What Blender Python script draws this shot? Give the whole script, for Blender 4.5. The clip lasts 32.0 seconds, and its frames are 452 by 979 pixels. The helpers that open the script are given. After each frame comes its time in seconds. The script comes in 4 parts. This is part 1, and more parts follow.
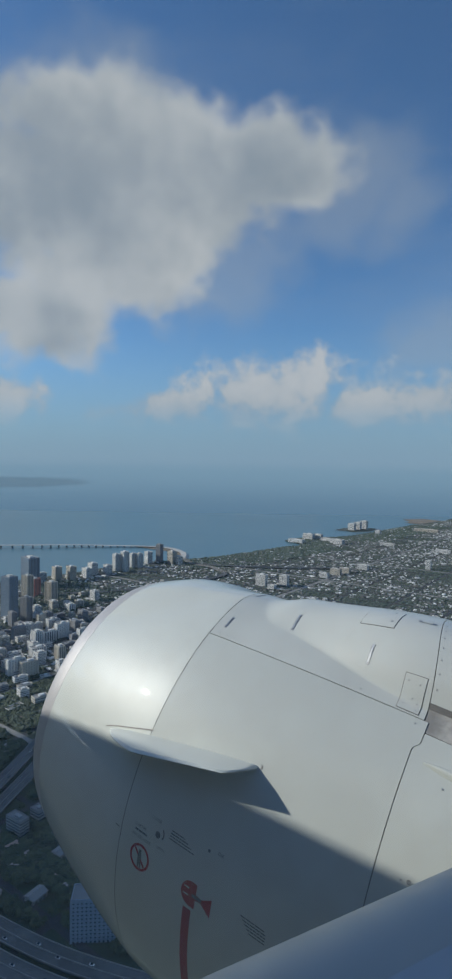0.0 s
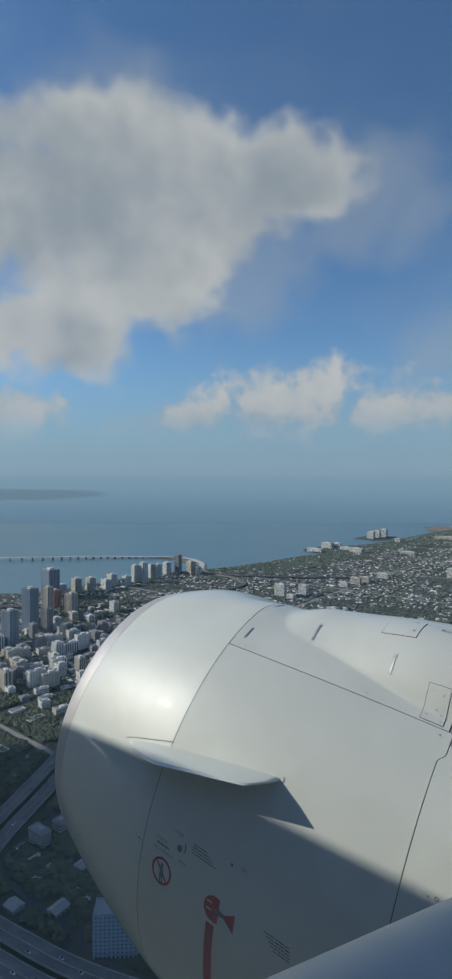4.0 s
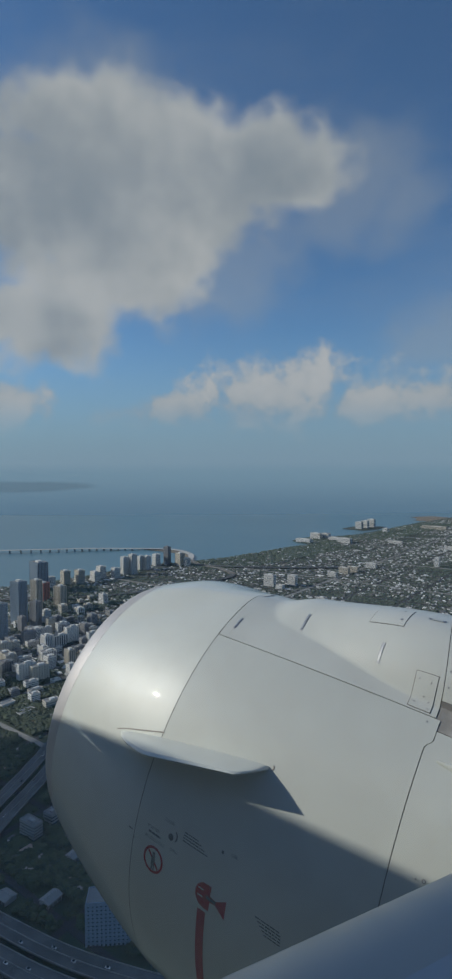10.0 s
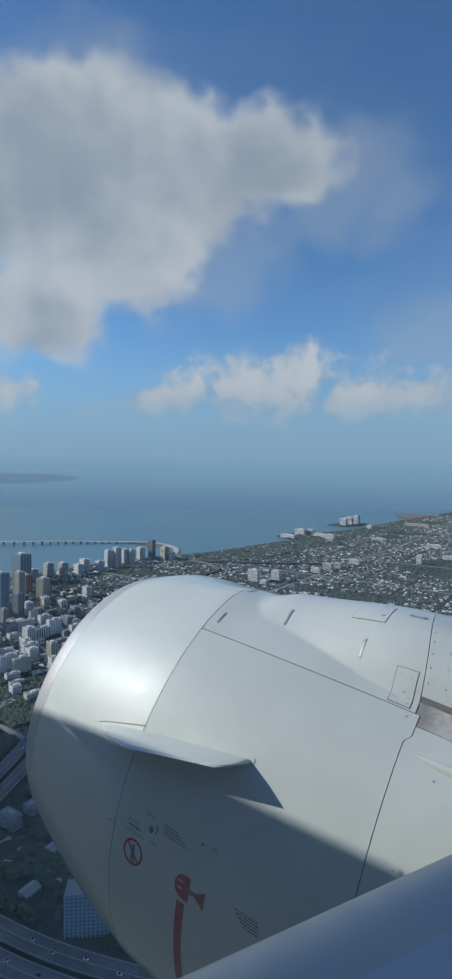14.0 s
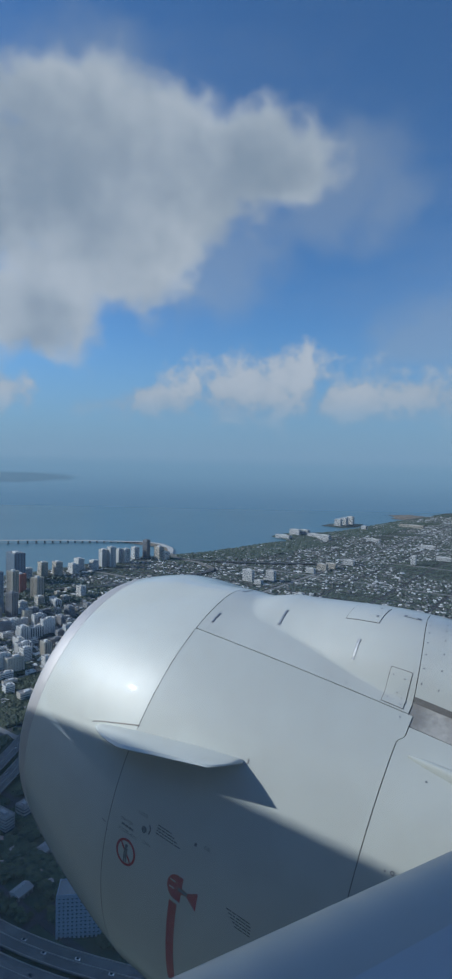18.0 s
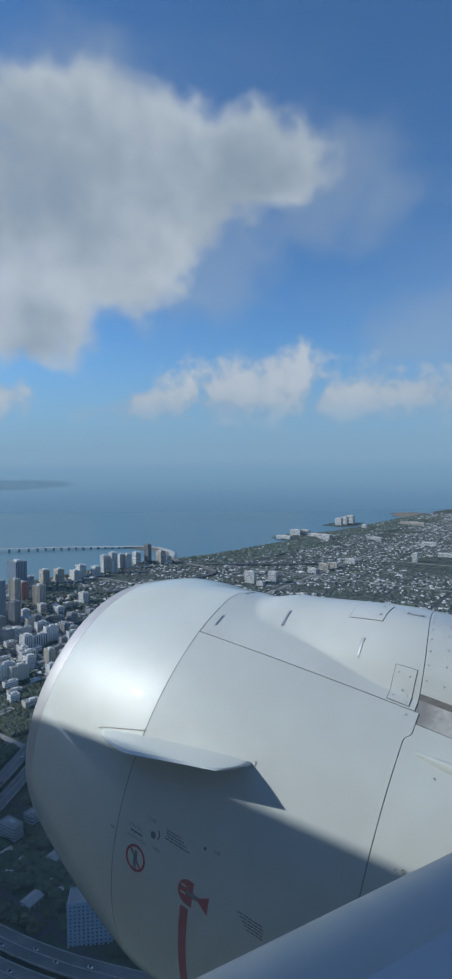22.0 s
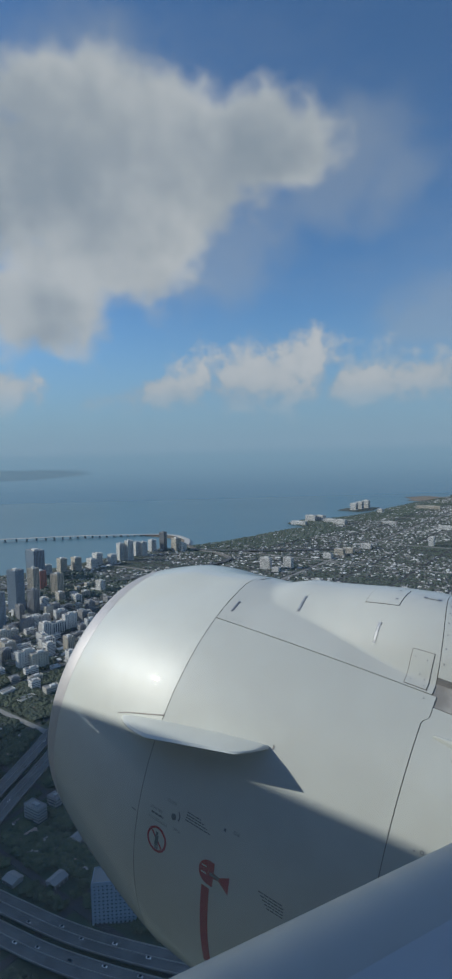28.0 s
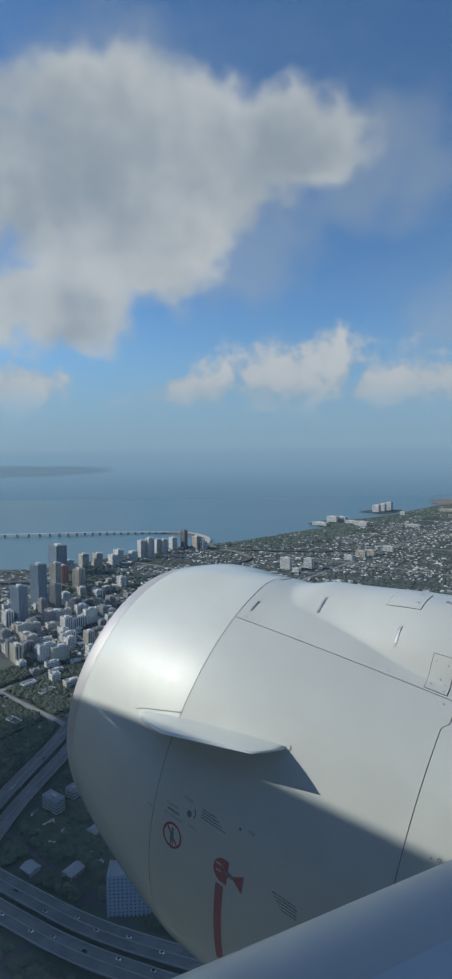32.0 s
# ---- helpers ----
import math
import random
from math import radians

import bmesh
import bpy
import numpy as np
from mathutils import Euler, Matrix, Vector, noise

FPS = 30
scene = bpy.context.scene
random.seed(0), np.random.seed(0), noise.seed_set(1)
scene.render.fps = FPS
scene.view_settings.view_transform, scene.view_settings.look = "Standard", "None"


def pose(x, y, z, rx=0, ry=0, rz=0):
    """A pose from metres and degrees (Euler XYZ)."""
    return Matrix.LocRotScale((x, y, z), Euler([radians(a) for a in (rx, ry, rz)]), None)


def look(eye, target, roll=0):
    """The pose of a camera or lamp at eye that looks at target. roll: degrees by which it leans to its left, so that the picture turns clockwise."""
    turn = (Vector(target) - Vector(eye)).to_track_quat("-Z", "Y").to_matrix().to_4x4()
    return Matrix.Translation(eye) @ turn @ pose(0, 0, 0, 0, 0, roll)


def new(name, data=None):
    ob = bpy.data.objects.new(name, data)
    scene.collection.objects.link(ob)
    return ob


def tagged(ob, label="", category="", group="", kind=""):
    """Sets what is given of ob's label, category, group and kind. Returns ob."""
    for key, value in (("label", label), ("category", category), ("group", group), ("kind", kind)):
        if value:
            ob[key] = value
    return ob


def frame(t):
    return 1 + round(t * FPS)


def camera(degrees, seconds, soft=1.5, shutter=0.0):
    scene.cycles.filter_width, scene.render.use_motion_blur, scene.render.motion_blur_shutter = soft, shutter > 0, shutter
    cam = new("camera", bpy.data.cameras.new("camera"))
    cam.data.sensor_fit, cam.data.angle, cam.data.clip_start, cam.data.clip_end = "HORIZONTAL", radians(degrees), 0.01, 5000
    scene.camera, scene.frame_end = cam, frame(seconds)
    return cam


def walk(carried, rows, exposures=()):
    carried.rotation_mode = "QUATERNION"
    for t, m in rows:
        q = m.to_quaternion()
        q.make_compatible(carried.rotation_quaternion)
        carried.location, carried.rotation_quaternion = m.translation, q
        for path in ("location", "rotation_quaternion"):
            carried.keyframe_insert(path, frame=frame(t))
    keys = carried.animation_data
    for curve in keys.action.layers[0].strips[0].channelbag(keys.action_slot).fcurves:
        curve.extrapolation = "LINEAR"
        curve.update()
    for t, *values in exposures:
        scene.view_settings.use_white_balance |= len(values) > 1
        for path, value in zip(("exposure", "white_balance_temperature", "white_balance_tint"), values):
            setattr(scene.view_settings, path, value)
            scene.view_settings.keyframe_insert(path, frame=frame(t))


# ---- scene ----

# An airliner over a coastal city: the window seat ahead of the wing, its engine, the city and bay below.
EYE = 420.0                      # height of the cabin window over the ground
cam = camera(44.6, 32.0, soft=2.6)
TURNS = [  # seconds, yaw, pitch, roll
    (0, 36.13, -2.33, -0.88), (0.5, 36.02, -1.35, -0.49), (1, 35.78, -0.49, -0.57), (1.5, 35.79, -0.55, -0.69),
    (2, 36.04, -0.67, -0.36), (2.5, 36.52, -0.36, -0.41), (3, 36.89, -0.24, -0.34), (3.5, 37.46, -0.78, -0.26),
    (4, 37.92, -1.32, -0.03), (4.5, 37.86, -1.43, -0.11), (6.5, 36.89, -1.70, -0.56), (7, 36.67, -1.74, -0.82),
    (7.5, 36.60, -1.90, -0.68), (8, 36.59, -1.78, -0.64), (8.5, 36.56, -1.46, -0.47), (9, 36.70, -1.67, 0.03),
    (9.5, 36.80, -1.96, 0.19), (10, 36.74, -2.23, 0.28), (10.5, 36.59, -1.97, 0.11), (11, 36.49, -1.75, -0.17),
    (11.5, 36.42, -2.02, -0.34), (12, 36.32, -2.42, -0.49), (12.5, 36.09, -2.49, -0.49), (13, 35.94, -2.78, -0.48),
    (13.5, 35.60, -2.75, -0.68), (14, 35.30, -2.78, -0.74), (14.5, 35.18, -3.03, -0.73), (16.5, 35.06, -2.77, -0.46),
    (17, 35.25, -2.97, -0.35), (17.5, 35.19, -2.97, -0.70), (18, 34.81, -2.77, -1.12), (18.5, 34.64, -2.84, -1.16),
    (19, 34.57, -2.71, -0.94), (19.5, 34.51, -2.85, -0.48), (20, 34.46, -3.24, -0.05), (20.5, 34.50, -3.35, 0.37),
    (21, 34.59, -3.27, 0.75), (21.5, 34.64, -2.91, 0.80), (22, 34.69, -2.53, 0.51), (22.5, 34.87, -2.25, 0.63),
    (23, 35.22, -2.38, 1.05), (23.5, 35.70, -2.35, 1.23), (24, 36.07, -2.18, 1.28), (24.5, 36.16, -2.05, 1.07),
    (25, 36.17, -1.90, 1.19), (25.5, 36.19, -1.71, 1.40), (27.5, 36.01, -3.74, 1.55), (28, 36.11, -3.88, 1.49),
    (28.5, 36.13, -3.80, 1.49), (29, 36.20, -3.31, 1.40), (29.5, 36.19, -2.77, 1.26), (30, 36.43, -3.01, 1.07),
    (30.5, 36.68, -3.54, 0.95), (31, 36.95, -3.72, 1.08), (31.5, 37.51, -3.85, 1.03), (32, 38.41, -3.93, 0.59),
]
EXPOSURES = [  # seconds, stops, kelvin, tint
    (0, -0.12, 6500, 10), (2, -0.05, 6600, 10), (3, -0.05, 6670, 10), (4, -0.08, 6780, 10), (7, -0.28, 6810, 10), (9, -0.26, 6790, 10), (10, -0.34, 6700, 10),
    (11, -0.24, 6550, 10), (12, -0.24, 6050, 10), (13, 0.05, 6200, 10), (14, -0.02, 6200, 10), (17, -0.32, 5850, 10), (18, -0.15, 5850, 10), (20, -0.05, 6100, 10),
    (21, -0.16, 6000, 10), (22, 0.0, 6000, 10), (23, -0.15, 5900, 10), (24, -0.32, 5500, 3), (25, -0.2, 5600, 2), (28, -0.12, 6500, 10), (29, -0.12, 6670, 10),
    (30, -0.05, 6550, 10), (31, -0.14, 6550, 10), (32, 0.0, 6500, 10)]
walk(cam, [(t, pose(0, 0, EYE, 90 + p, r, y)) for t, y, p, r in TURNS], EXPOSURES)

# ---- light ----
SUN = Vector((-0.78, -0.40, 0.44)).normalized()
sun_data = bpy.data.lights.new("sun", "SUN")
sun_data.energy, sun_data.angle, sun_data.color = 3.9, radians(0.55), (0.98, 0.95, 0.86)
sun = new("sun", sun_data)
sun.matrix_world = look((0, 0, EYE + 50), Vector((0, 0, EYE + 50)) - SUN)


class Net:
    """Short hand for a node tree."""

    def __init__(self, tree):
        self.tree = tree
        tree.nodes.clear()

    def add(self, kind, values=None, **props):
        n = self.tree.nodes.new(kind)
        for k, v in props.items():
            setattr(n, k, v)
        for k, v in (values or {}).items():
            if isinstance(v, bpy.types.NodeSocket):
                self.tree.links.new(v, n.inputs[k])
            else:
                n.inputs[k].default_value = v
        return n

    def math(self, op, a, b=0.0, clamp=False):
        return self.add("ShaderNodeMath", {0: a, 1: b}, operation=op, use_clamp=clamp).outputs[0]

    def ramp(self, fac, a, b, lo=0.0, hi=1.0):
        return self.add("ShaderNodeMapRange", {0: fac, 1: a, 2: b, 3: lo, 4: hi}, interpolation_type="SMOOTHSTEP").outputs[0]

    def mix(self, fac, a, b):
        return self.add("ShaderNodeMix", {0: fac, 6: a, 7: b}, data_type="RGBA").outputs[2]

    def noise(self, vec, scale, detail=4.0, rough=0.55, distort=0.0):
        return self.add("ShaderNodeTexNoise", {"Vector": vec, "Scale": scale, "Detail": detail, "Roughness": rough, "Distortion": distort}).outputs[0]


world = bpy.data.worlds.new("sky")
scene.world = world
world.use_nodes = True
n = Net(world.node_tree)
coord = n.add("ShaderNodeTexCoord").outputs["Generated"]
sky = n.add("ShaderNodeTexSky", sky_type="NISHITA", sun_disc=False, sun_elevation=math.asin(SUN.z),
            sun_rotation=math.atan2(SUN.x, SUN.y), altitude=400.0, air_density=1.0, dust_density=0.25, ozone_density=2.0)
blue = n.add("ShaderNodeMix", {0: 1.0, 6: sky.outputs[0], 7: (0.58, 0.845, 1.05, 1)}, data_type="RGBA", blend_type="MULTIPLY").outputs[2]
sep = n.add("ShaderNodeSeparateXYZ", {0: coord})
up = sep.outputs[2]
turn_az = n.math("MULTIPLY", n.math("ARCTAN2", n.math("MULTIPLY", sep.outputs[0], -1.0), sep.outputs[1]), 57.2958)
rise_el = n.math("MULTIPLY", n.math("ARCSINE", up), 57.2958)


def shifted(by, stretch=(1.0, 1.0, 1.0)):
    moved = n.add("ShaderNodeVectorMath", {0: coord, 1: by}, operation="ADD").outputs[0]
    return n.add("ShaderNodeVectorMath", {0: moved, 1: stretch}, operation="MULTIPLY").outputs[0]


def billows(by=(0.0, 0.0, 0.0), size=1.0):
    """Heaped cloud heads: folded noise for the rounded heads, drifting noise for the broad outline."""
    where = shifted(by)
    fold = n.math("ABSOLUTE", n.math("SUBTRACT", n.noise(where, 8.0 * size, 3.0, 0.5), 0.5))
    drift = n.noise(where, 5.0 * size, 5.0, 0.55)
    return n.math("ADD", n.math("SUBTRACT", 0.34, n.math("MULTIPLY", fold, 1.8)), n.math("MULTIPLY", n.math("SUBTRACT", drift, 0.5), 2.3))


def heap(lobes):
    """The gross body of a cloud: the union of lobes (azimuth, height, half width, half height), flatter below."""
    body = None
    for az, el, wide, tall in lobes:
        u = n.math("DIVIDE", n.math("SUBTRACT", turn_az, az), wide)
        v = n.math("DIVIDE", n.math("SUBTRACT", rise_el, el), tall)
        one = n.math("SUBTRACT", 1.0, n.math("SQRT", n.math("ADD", n.math("MULTIPLY", u, u), n.math("MULTIPLY", v, v))))
        body = one if body is None else n.add("ShaderNodeMath", {0: body, 1: one, 2: 0.25}, operation="SMOOTH_MAX").outputs[0]
    return body


puff, small = billows(), billows((2.0, 1.0, 0.0), 2.4)
wisp = n.noise(shifted((0, 0, 0), (1.0, 1.0, 2.4)), 1.7, 5.0, 0.6)
# the large cumulus, and others out of sight
great = heap([(55.0, 24.0, 14.0, 9.6), (40.6, 27.6, 10.0, 6.2), (34.0, 28.0, 7.5, 3.8), (30.0, 26.6, 5.0, 2.4), (51.5, 31.0, 7.4, 3.6), (56.0, 13.9, 7.6, 4.8), (47.6, 20.6, 9.0, 6.0), (66.0, 22.0, 10.0, 10.0)])
for lobe in ((-40.0, 40.0, 24.0, 12.0), (178.0, 40.0, 22.0, 12.0)):
    great = n.math("MAXIMUM", great, heap([lobe]))
great_edge = n.math("ADD", great, n.math("MULTIPLY", puff, 0.95))
high = n.ramp(great_edge, -0.06, 0.55)
fringe = n.math("MULTIPLY", n.ramp(n.math("ADD", heap([(24.5, 25.0, 9.0, 5.5), (36.0, 20.0, 11.0, 6.0), (14.0, 12.5, 7.0, 4.0), (50.0, 33.0, 12.0, 5.0)]), n.math("MULTIPLY", puff, 1.1)), -0.1, 1.0), 0.40)
# the bank over the sea
bank = heap([(32.5, 7.4, 8.0, 3.6), (28.0, 9.6, 5.0, 3.2), (42.0, 5.8, 6.0, 2.0), (15.0, 7.0, 8.0, 3.4), (21.5, 6.4, 6.0, 2.2), (59.0, 6.3, 3.8, 2.5)])
for lobe in ((-2.0, 8.0, 8.0, 4.0), (76.0, 8.0, 9.0, 5.0), (100.0, 7.0, 12.0, 5.0), (-22.0, 8.0, 12.0, 5.0)):
    bank = n.math("MAXIMUM", bank, heap([lobe]))
bank_edge = n.math("SUBTRACT", n.math("ADD", bank, n.math("MULTIPLY", small, 1.35)), 0.08)
low = n.ramp(bank_edge, -0.05, 0.85)
thin = n.math("MULTIPLY", n.math("MULTIPLY", n.ramp(wisp, 0.46, 0.72), n.ramp(up, 0.08, 0.35)), 0.14)
shade = n.noise(shifted((0.0, 0.0, 0.0)), 4.2, 4.0, 0.52)
shade_lit = n.noise(shifted((-0.050, -0.010, 0.055)), 4.2, 4.0, 0.52)
relief = n.ramp(n.math("SUBTRACT", shade, shade_lit), -0.17, 0.19)
depth = n.ramp(great, 0.0, 0.8, 1.0, 0.0)
glow = n.math("ADD", n.math("MULTIPLY", relief, 0.75), n.math("MULTIPLY", depth, 0.32), True)
high_colour = n.mix(glow, (2.35, 2.78, 3.18, 1), (4.35, 4.58, 4.70, 1))
low_glow = n.math("ADD", n.ramp(bank_edge, 0.1, 1.0, 0.05, 0.40), n.math("ADD", n.ramp(rise_el, 4.5, 11.5, 0.0, 0.50), n.math("MULTIPLY", small, 0.35)), True)
low_colour = n.mix(low_glow, (2.30, 2.92, 3.55, 1), (4.65, 4.75, 4.80, 1))
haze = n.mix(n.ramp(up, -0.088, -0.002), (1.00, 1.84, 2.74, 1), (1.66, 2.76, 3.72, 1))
veil = n.ramp(up, 0.0, 0.26, 0.93, 0.0)
lit = n.mix(veil, blue, (1.84, 2.88, 3.98, 1))
lit = n.mix(thin, lit, (3.0, 3.4, 3.8, 1))
lit = n.mix(fringe, lit, (2.7, 3.2, 3.7, 1))
lit = n.mix(n.math("MULTIPLY", low, n.ramp(rise_el, 2.8, 7.2, 0.08, 0.88)), lit, low_colour)
lit = n.mix(n.math("MULTIPLY", high, 0.94), lit, high_colour)
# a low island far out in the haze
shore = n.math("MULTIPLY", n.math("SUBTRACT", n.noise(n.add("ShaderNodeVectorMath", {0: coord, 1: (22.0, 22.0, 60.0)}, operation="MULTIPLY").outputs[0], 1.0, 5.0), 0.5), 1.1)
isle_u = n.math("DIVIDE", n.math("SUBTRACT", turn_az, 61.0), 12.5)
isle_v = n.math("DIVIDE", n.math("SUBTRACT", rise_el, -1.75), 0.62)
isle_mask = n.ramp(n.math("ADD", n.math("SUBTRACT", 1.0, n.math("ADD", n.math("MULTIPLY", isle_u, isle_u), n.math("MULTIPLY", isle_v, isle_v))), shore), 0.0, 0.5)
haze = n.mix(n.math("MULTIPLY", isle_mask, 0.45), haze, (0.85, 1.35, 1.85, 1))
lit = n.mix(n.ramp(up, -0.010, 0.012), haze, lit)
back = n.add("ShaderNodeBackground", {"Color": lit, "Strength": 0.124})
n.tree.links.new(back.outputs[0], n.add("ShaderNodeOutputWorld").inputs[0])


world.cycles.sampling_method, world.cycles.sample_map_resolution = "MANUAL", 512

# ---- materials ----
def surface(name, colour, rough=0.6, metal=0.0, vary=0.25, size=1.0, bump=0.0, coat=0.0, second=None, gloss=1.0, per_piece=0.0):
    """A painted or weathered surface: colour varied at two scales, gloss broken up, fine relief."""
    m = bpy.data.materials.new(name)
    m.use_nodes = True
    k = Net(m.node_tree)
    where = k.add("ShaderNodeTexCoord").outputs["Object"]
    fine, broad = k.noise(where, 9.0 / size, 5.0), k.noise(where, 0.9 / size, 4.0, 0.6, 0.4)
    dark = tuple(c * (1 - vary) for c in colour) + (1,)
    light = tuple(min(1, c * (1 + vary * 0.5)) for c in colour) + (1,)
    c = k.mix(k.ramp(broad, 0.3, 0.7), dark, light)
    c = k.mix(k.math("MULTIPLY", k.ramp(fine, 0.35, 0.75), 0.35), c, second + (1,) if second else dark)
    if per_piece:
        ob_random = k.add("ShaderNodeObjectInfo").outputs["Random"]
        c = k.mix(k.math("MULTIPLY", ob_random, per_piece), c, second + (1,) if second else dark)
    p = k.add("ShaderNodeBsdfPrincipled", {"Base Color": c, "Metallic": metal, "Coat Weight": coat, "Coat Roughness": 0.022,
                                           "Roughness": k.ramp(fine, 0.2, 0.8, rough * (1 - 0.3 * rough * gloss), min(1, rough * (1 + 0.3 * rough * gloss)))})
    if bump:
        b = k.add("ShaderNodeBump", {"Height": fine, "Strength": bump, "Distance": 0.02 * size})
        k.tree.links.new(b.outputs[0], p.inputs["Normal"])
    k.tree.links.new(p.outputs[0], k.add("ShaderNodeOutputMaterial").inputs[0])
    return m


cowl_white = surface("cowl_white_paint", (0.62, 0.65, 0.605), 0.46, vary=0.08, size=0.9, gloss=0.06, coat=0.75, second=(0.55, 0.555, 0.51))
fairing_white = surface("fairing_white_paint", (0.615, 0.64, 0.60), 0.34, vary=0.07, size=0.5, coat=0.25, second=(0.58, 0.57, 0.53))
lip_metal = surface("bare_lip_metal", (0.48, 0.465, 0.47), 0.45, 0.35, 0.10, 0.3)
slat_metal = surface("polished_slat_metal", (0.51, 0.51, 0.485), 0.48, 0.50, 0.04, 0.6)
wing_grey = surface("wing_grey_paint", (0.50, 0.53, 0.56), 0.35, 0.2, 0.08, 0.8)
seam_dark = surface("seam_dark", (0.16, 0.152, 0.14), 0.8, vary=0.3, size=0.1)
sealant_brown = surface("aged_sealant", (0.34, 0.315, 0.29), 0.75, vary=0.3, size=0.1)
latch_grey = surface("latch_grey_metal", (0.36, 0.37, 0.38), 0.4, 0.6, 0.2, 0.05)
steel_light = surface("worn_steel", (0.62, 0.62, 0.60), 0.35, 0.8, 0.2, 0.05)
sign_red = surface("sign_red_paint", (0.42, 0.045, 0.05), 0.5, vary=0.15, size=0.1)
sign_black = surface("sign_black_paint", (0.19, 0.195, 0.20), 0.6, vary=0.2, size=0.05)
soot_brown = surface("heat_stained_panel", (0.46, 0.445, 0.41), 0.6, vary=0.40, size=0.22, second=(0.20, 0.18, 0.165))
fuselage_grey = surface("fuselage_grey_paint", (0.12, 0.135, 0.16), 0.35, vary=0.06, size=1.5, coat=0.2)


# ---- mesh helpers ----
def mesh_of(name, verts, faces, smooth=False):
    me = bpy.data.meshes.new(name)
    me.from_pydata([tuple(v) for v in verts], [], faces)
    me.update()
    if smooth:
        me.polygons.foreach_set("use_smooth", [True] * len(me.polygons))
    return me


def part(name, me, material, parent, label=""):
    """Links mesh data as one part under a thing or a part."""
    if isinstance(me, bmesh.types.BMesh):
        bm, me = me, bpy.data.meshes.new(name)
        bm.to_mesh(me)
        bm.free()
    ob = new(name, me)
    if material and not me.materials:
        me.materials.append(material)
    ob.parent = parent
    return tagged(ob, label)


def empty(name, m, **tags):
    ob = new(name)
    ob.empty_display_size = 0.2
    ob.matrix_world = m
    return tagged(ob, **tags)


def box_bm(w, d, h, x=0.0, y=0.0, z=0.0, bevel=0.0):
    """A box with its foot at x, y, z."""
    bm = bmesh.new()
    bmesh.ops.create_cube(bm, size=1.0, matrix=Matrix.Translation((x, y, z + h / 2)) @ Matrix.Diagonal((w, d, h, 1)))
    if bevel:
        bmesh.ops.bevel(bm, geom=bm.edges[:], offset=bevel, segments=2, profile=0.5, affect="EDGES")
    return bm


def smooth01(a, b, x):
    t = min(1.0, max(0.0, (x - a) / (b - a)))
    return t * t * (3 - 2 * t)


# ---- the engine ----
# Its own axes: origin on the centre line at the joint of inlet and fan cowl; s runs forward, angle 0 faces the cabin, 90 is the top.
FWD = Vector((-0.99393, 0.01093, 0.10947))
OUT = Vector((0.01099, 0.99994, 0.0))
TOP = Vector((0.10947, -0.0012, 0.99399))
HUB = Vector((0, 3.0101, -2.2465 + EYE)) + FWD * 2.030
ENGINE = Matrix((FWD, -OUT, TOP)).transposed().to_4x4()
ENGINE.translation = HUB
R_MAX, R_LIP, R_AFT, L_INLET, L_FAN = 1.20, 0.923, 1.167, 1.104, 1.219


def radius(s):
    if s >= 0:
        u = min(1.0, s / L_INLET)
        return R_LIP + (R_MAX - R_LIP) * (1 - u ** 1.2) ** (1 / 1.2)
    v = -s / L_FAN
    if v <= 1.3001:
        return R_MAX + (R_AFT - R_MAX) * v * v
    return radius(-1.3 * L_FAN) - 0.085 * (v - 1.3) - 0.05 * (v - 1.3) ** 2


def swell(a):
    """The section is not round: fuller above and below."""
    return 1 - 0.004 * math.sin(a) - 0.0604 * math.cos(2 * a) - 0.0015 * math.sin(2 * a) + 0.0162 * math.cos(3 * a)


def hump(s, a):
    """The crown lies lower on the far side, and behind the inlet the pylon's fairing rises from it with a sharp foot."""
    deg = math.degrees(a) % 360
    crown = -0.118 * smooth01(0.75, 0.0, s) * smooth01(76.0, 104.0, deg) * (1 - smooth01(150.0, 200.0, deg))
    away = abs(deg - 91.0)
    nose = min(1.0, max(0.0, (-0.11 - s) / 0.22))
    half = 19.0 * (1 - (1 - nose) ** 2) ** 0.5 + 7.0 * smooth01(-0.25, -1.2, s)
    if half <= 0 or away >= half * 1.6:
        return crown
    q = max(0.0, 1 - away / half) if deg < 91 else 1 - away / (half * 1.6)
    rise = 0.052 * smooth01(-0.11, -0.38, s) + 0.143 * smooth01(-0.15, -1.25, s)
    foot = 0.14 - 0.11 * smooth01(-0.2, -0.6, s)
    q = q * q / (q + foot) * (1 + foot)
    return crown + rise * (1 - (1 - q) ** (2.6 + 0.8 * smooth01(-0.3, -1.0, s))) + 0.30 * smooth01(-1.25, -3.0, s) * smooth01(0.1, 0.6, q)


def skin(s, a, lift=0.0, fairing=True):
    """A point of the engine's skin, in the engine's axes."""
    r = radius(s) * swell(a) + lift + (hump(s, a) if fairing else 0.0)
    return Vector((s, r * math.cos(a), r * math.sin(a)))


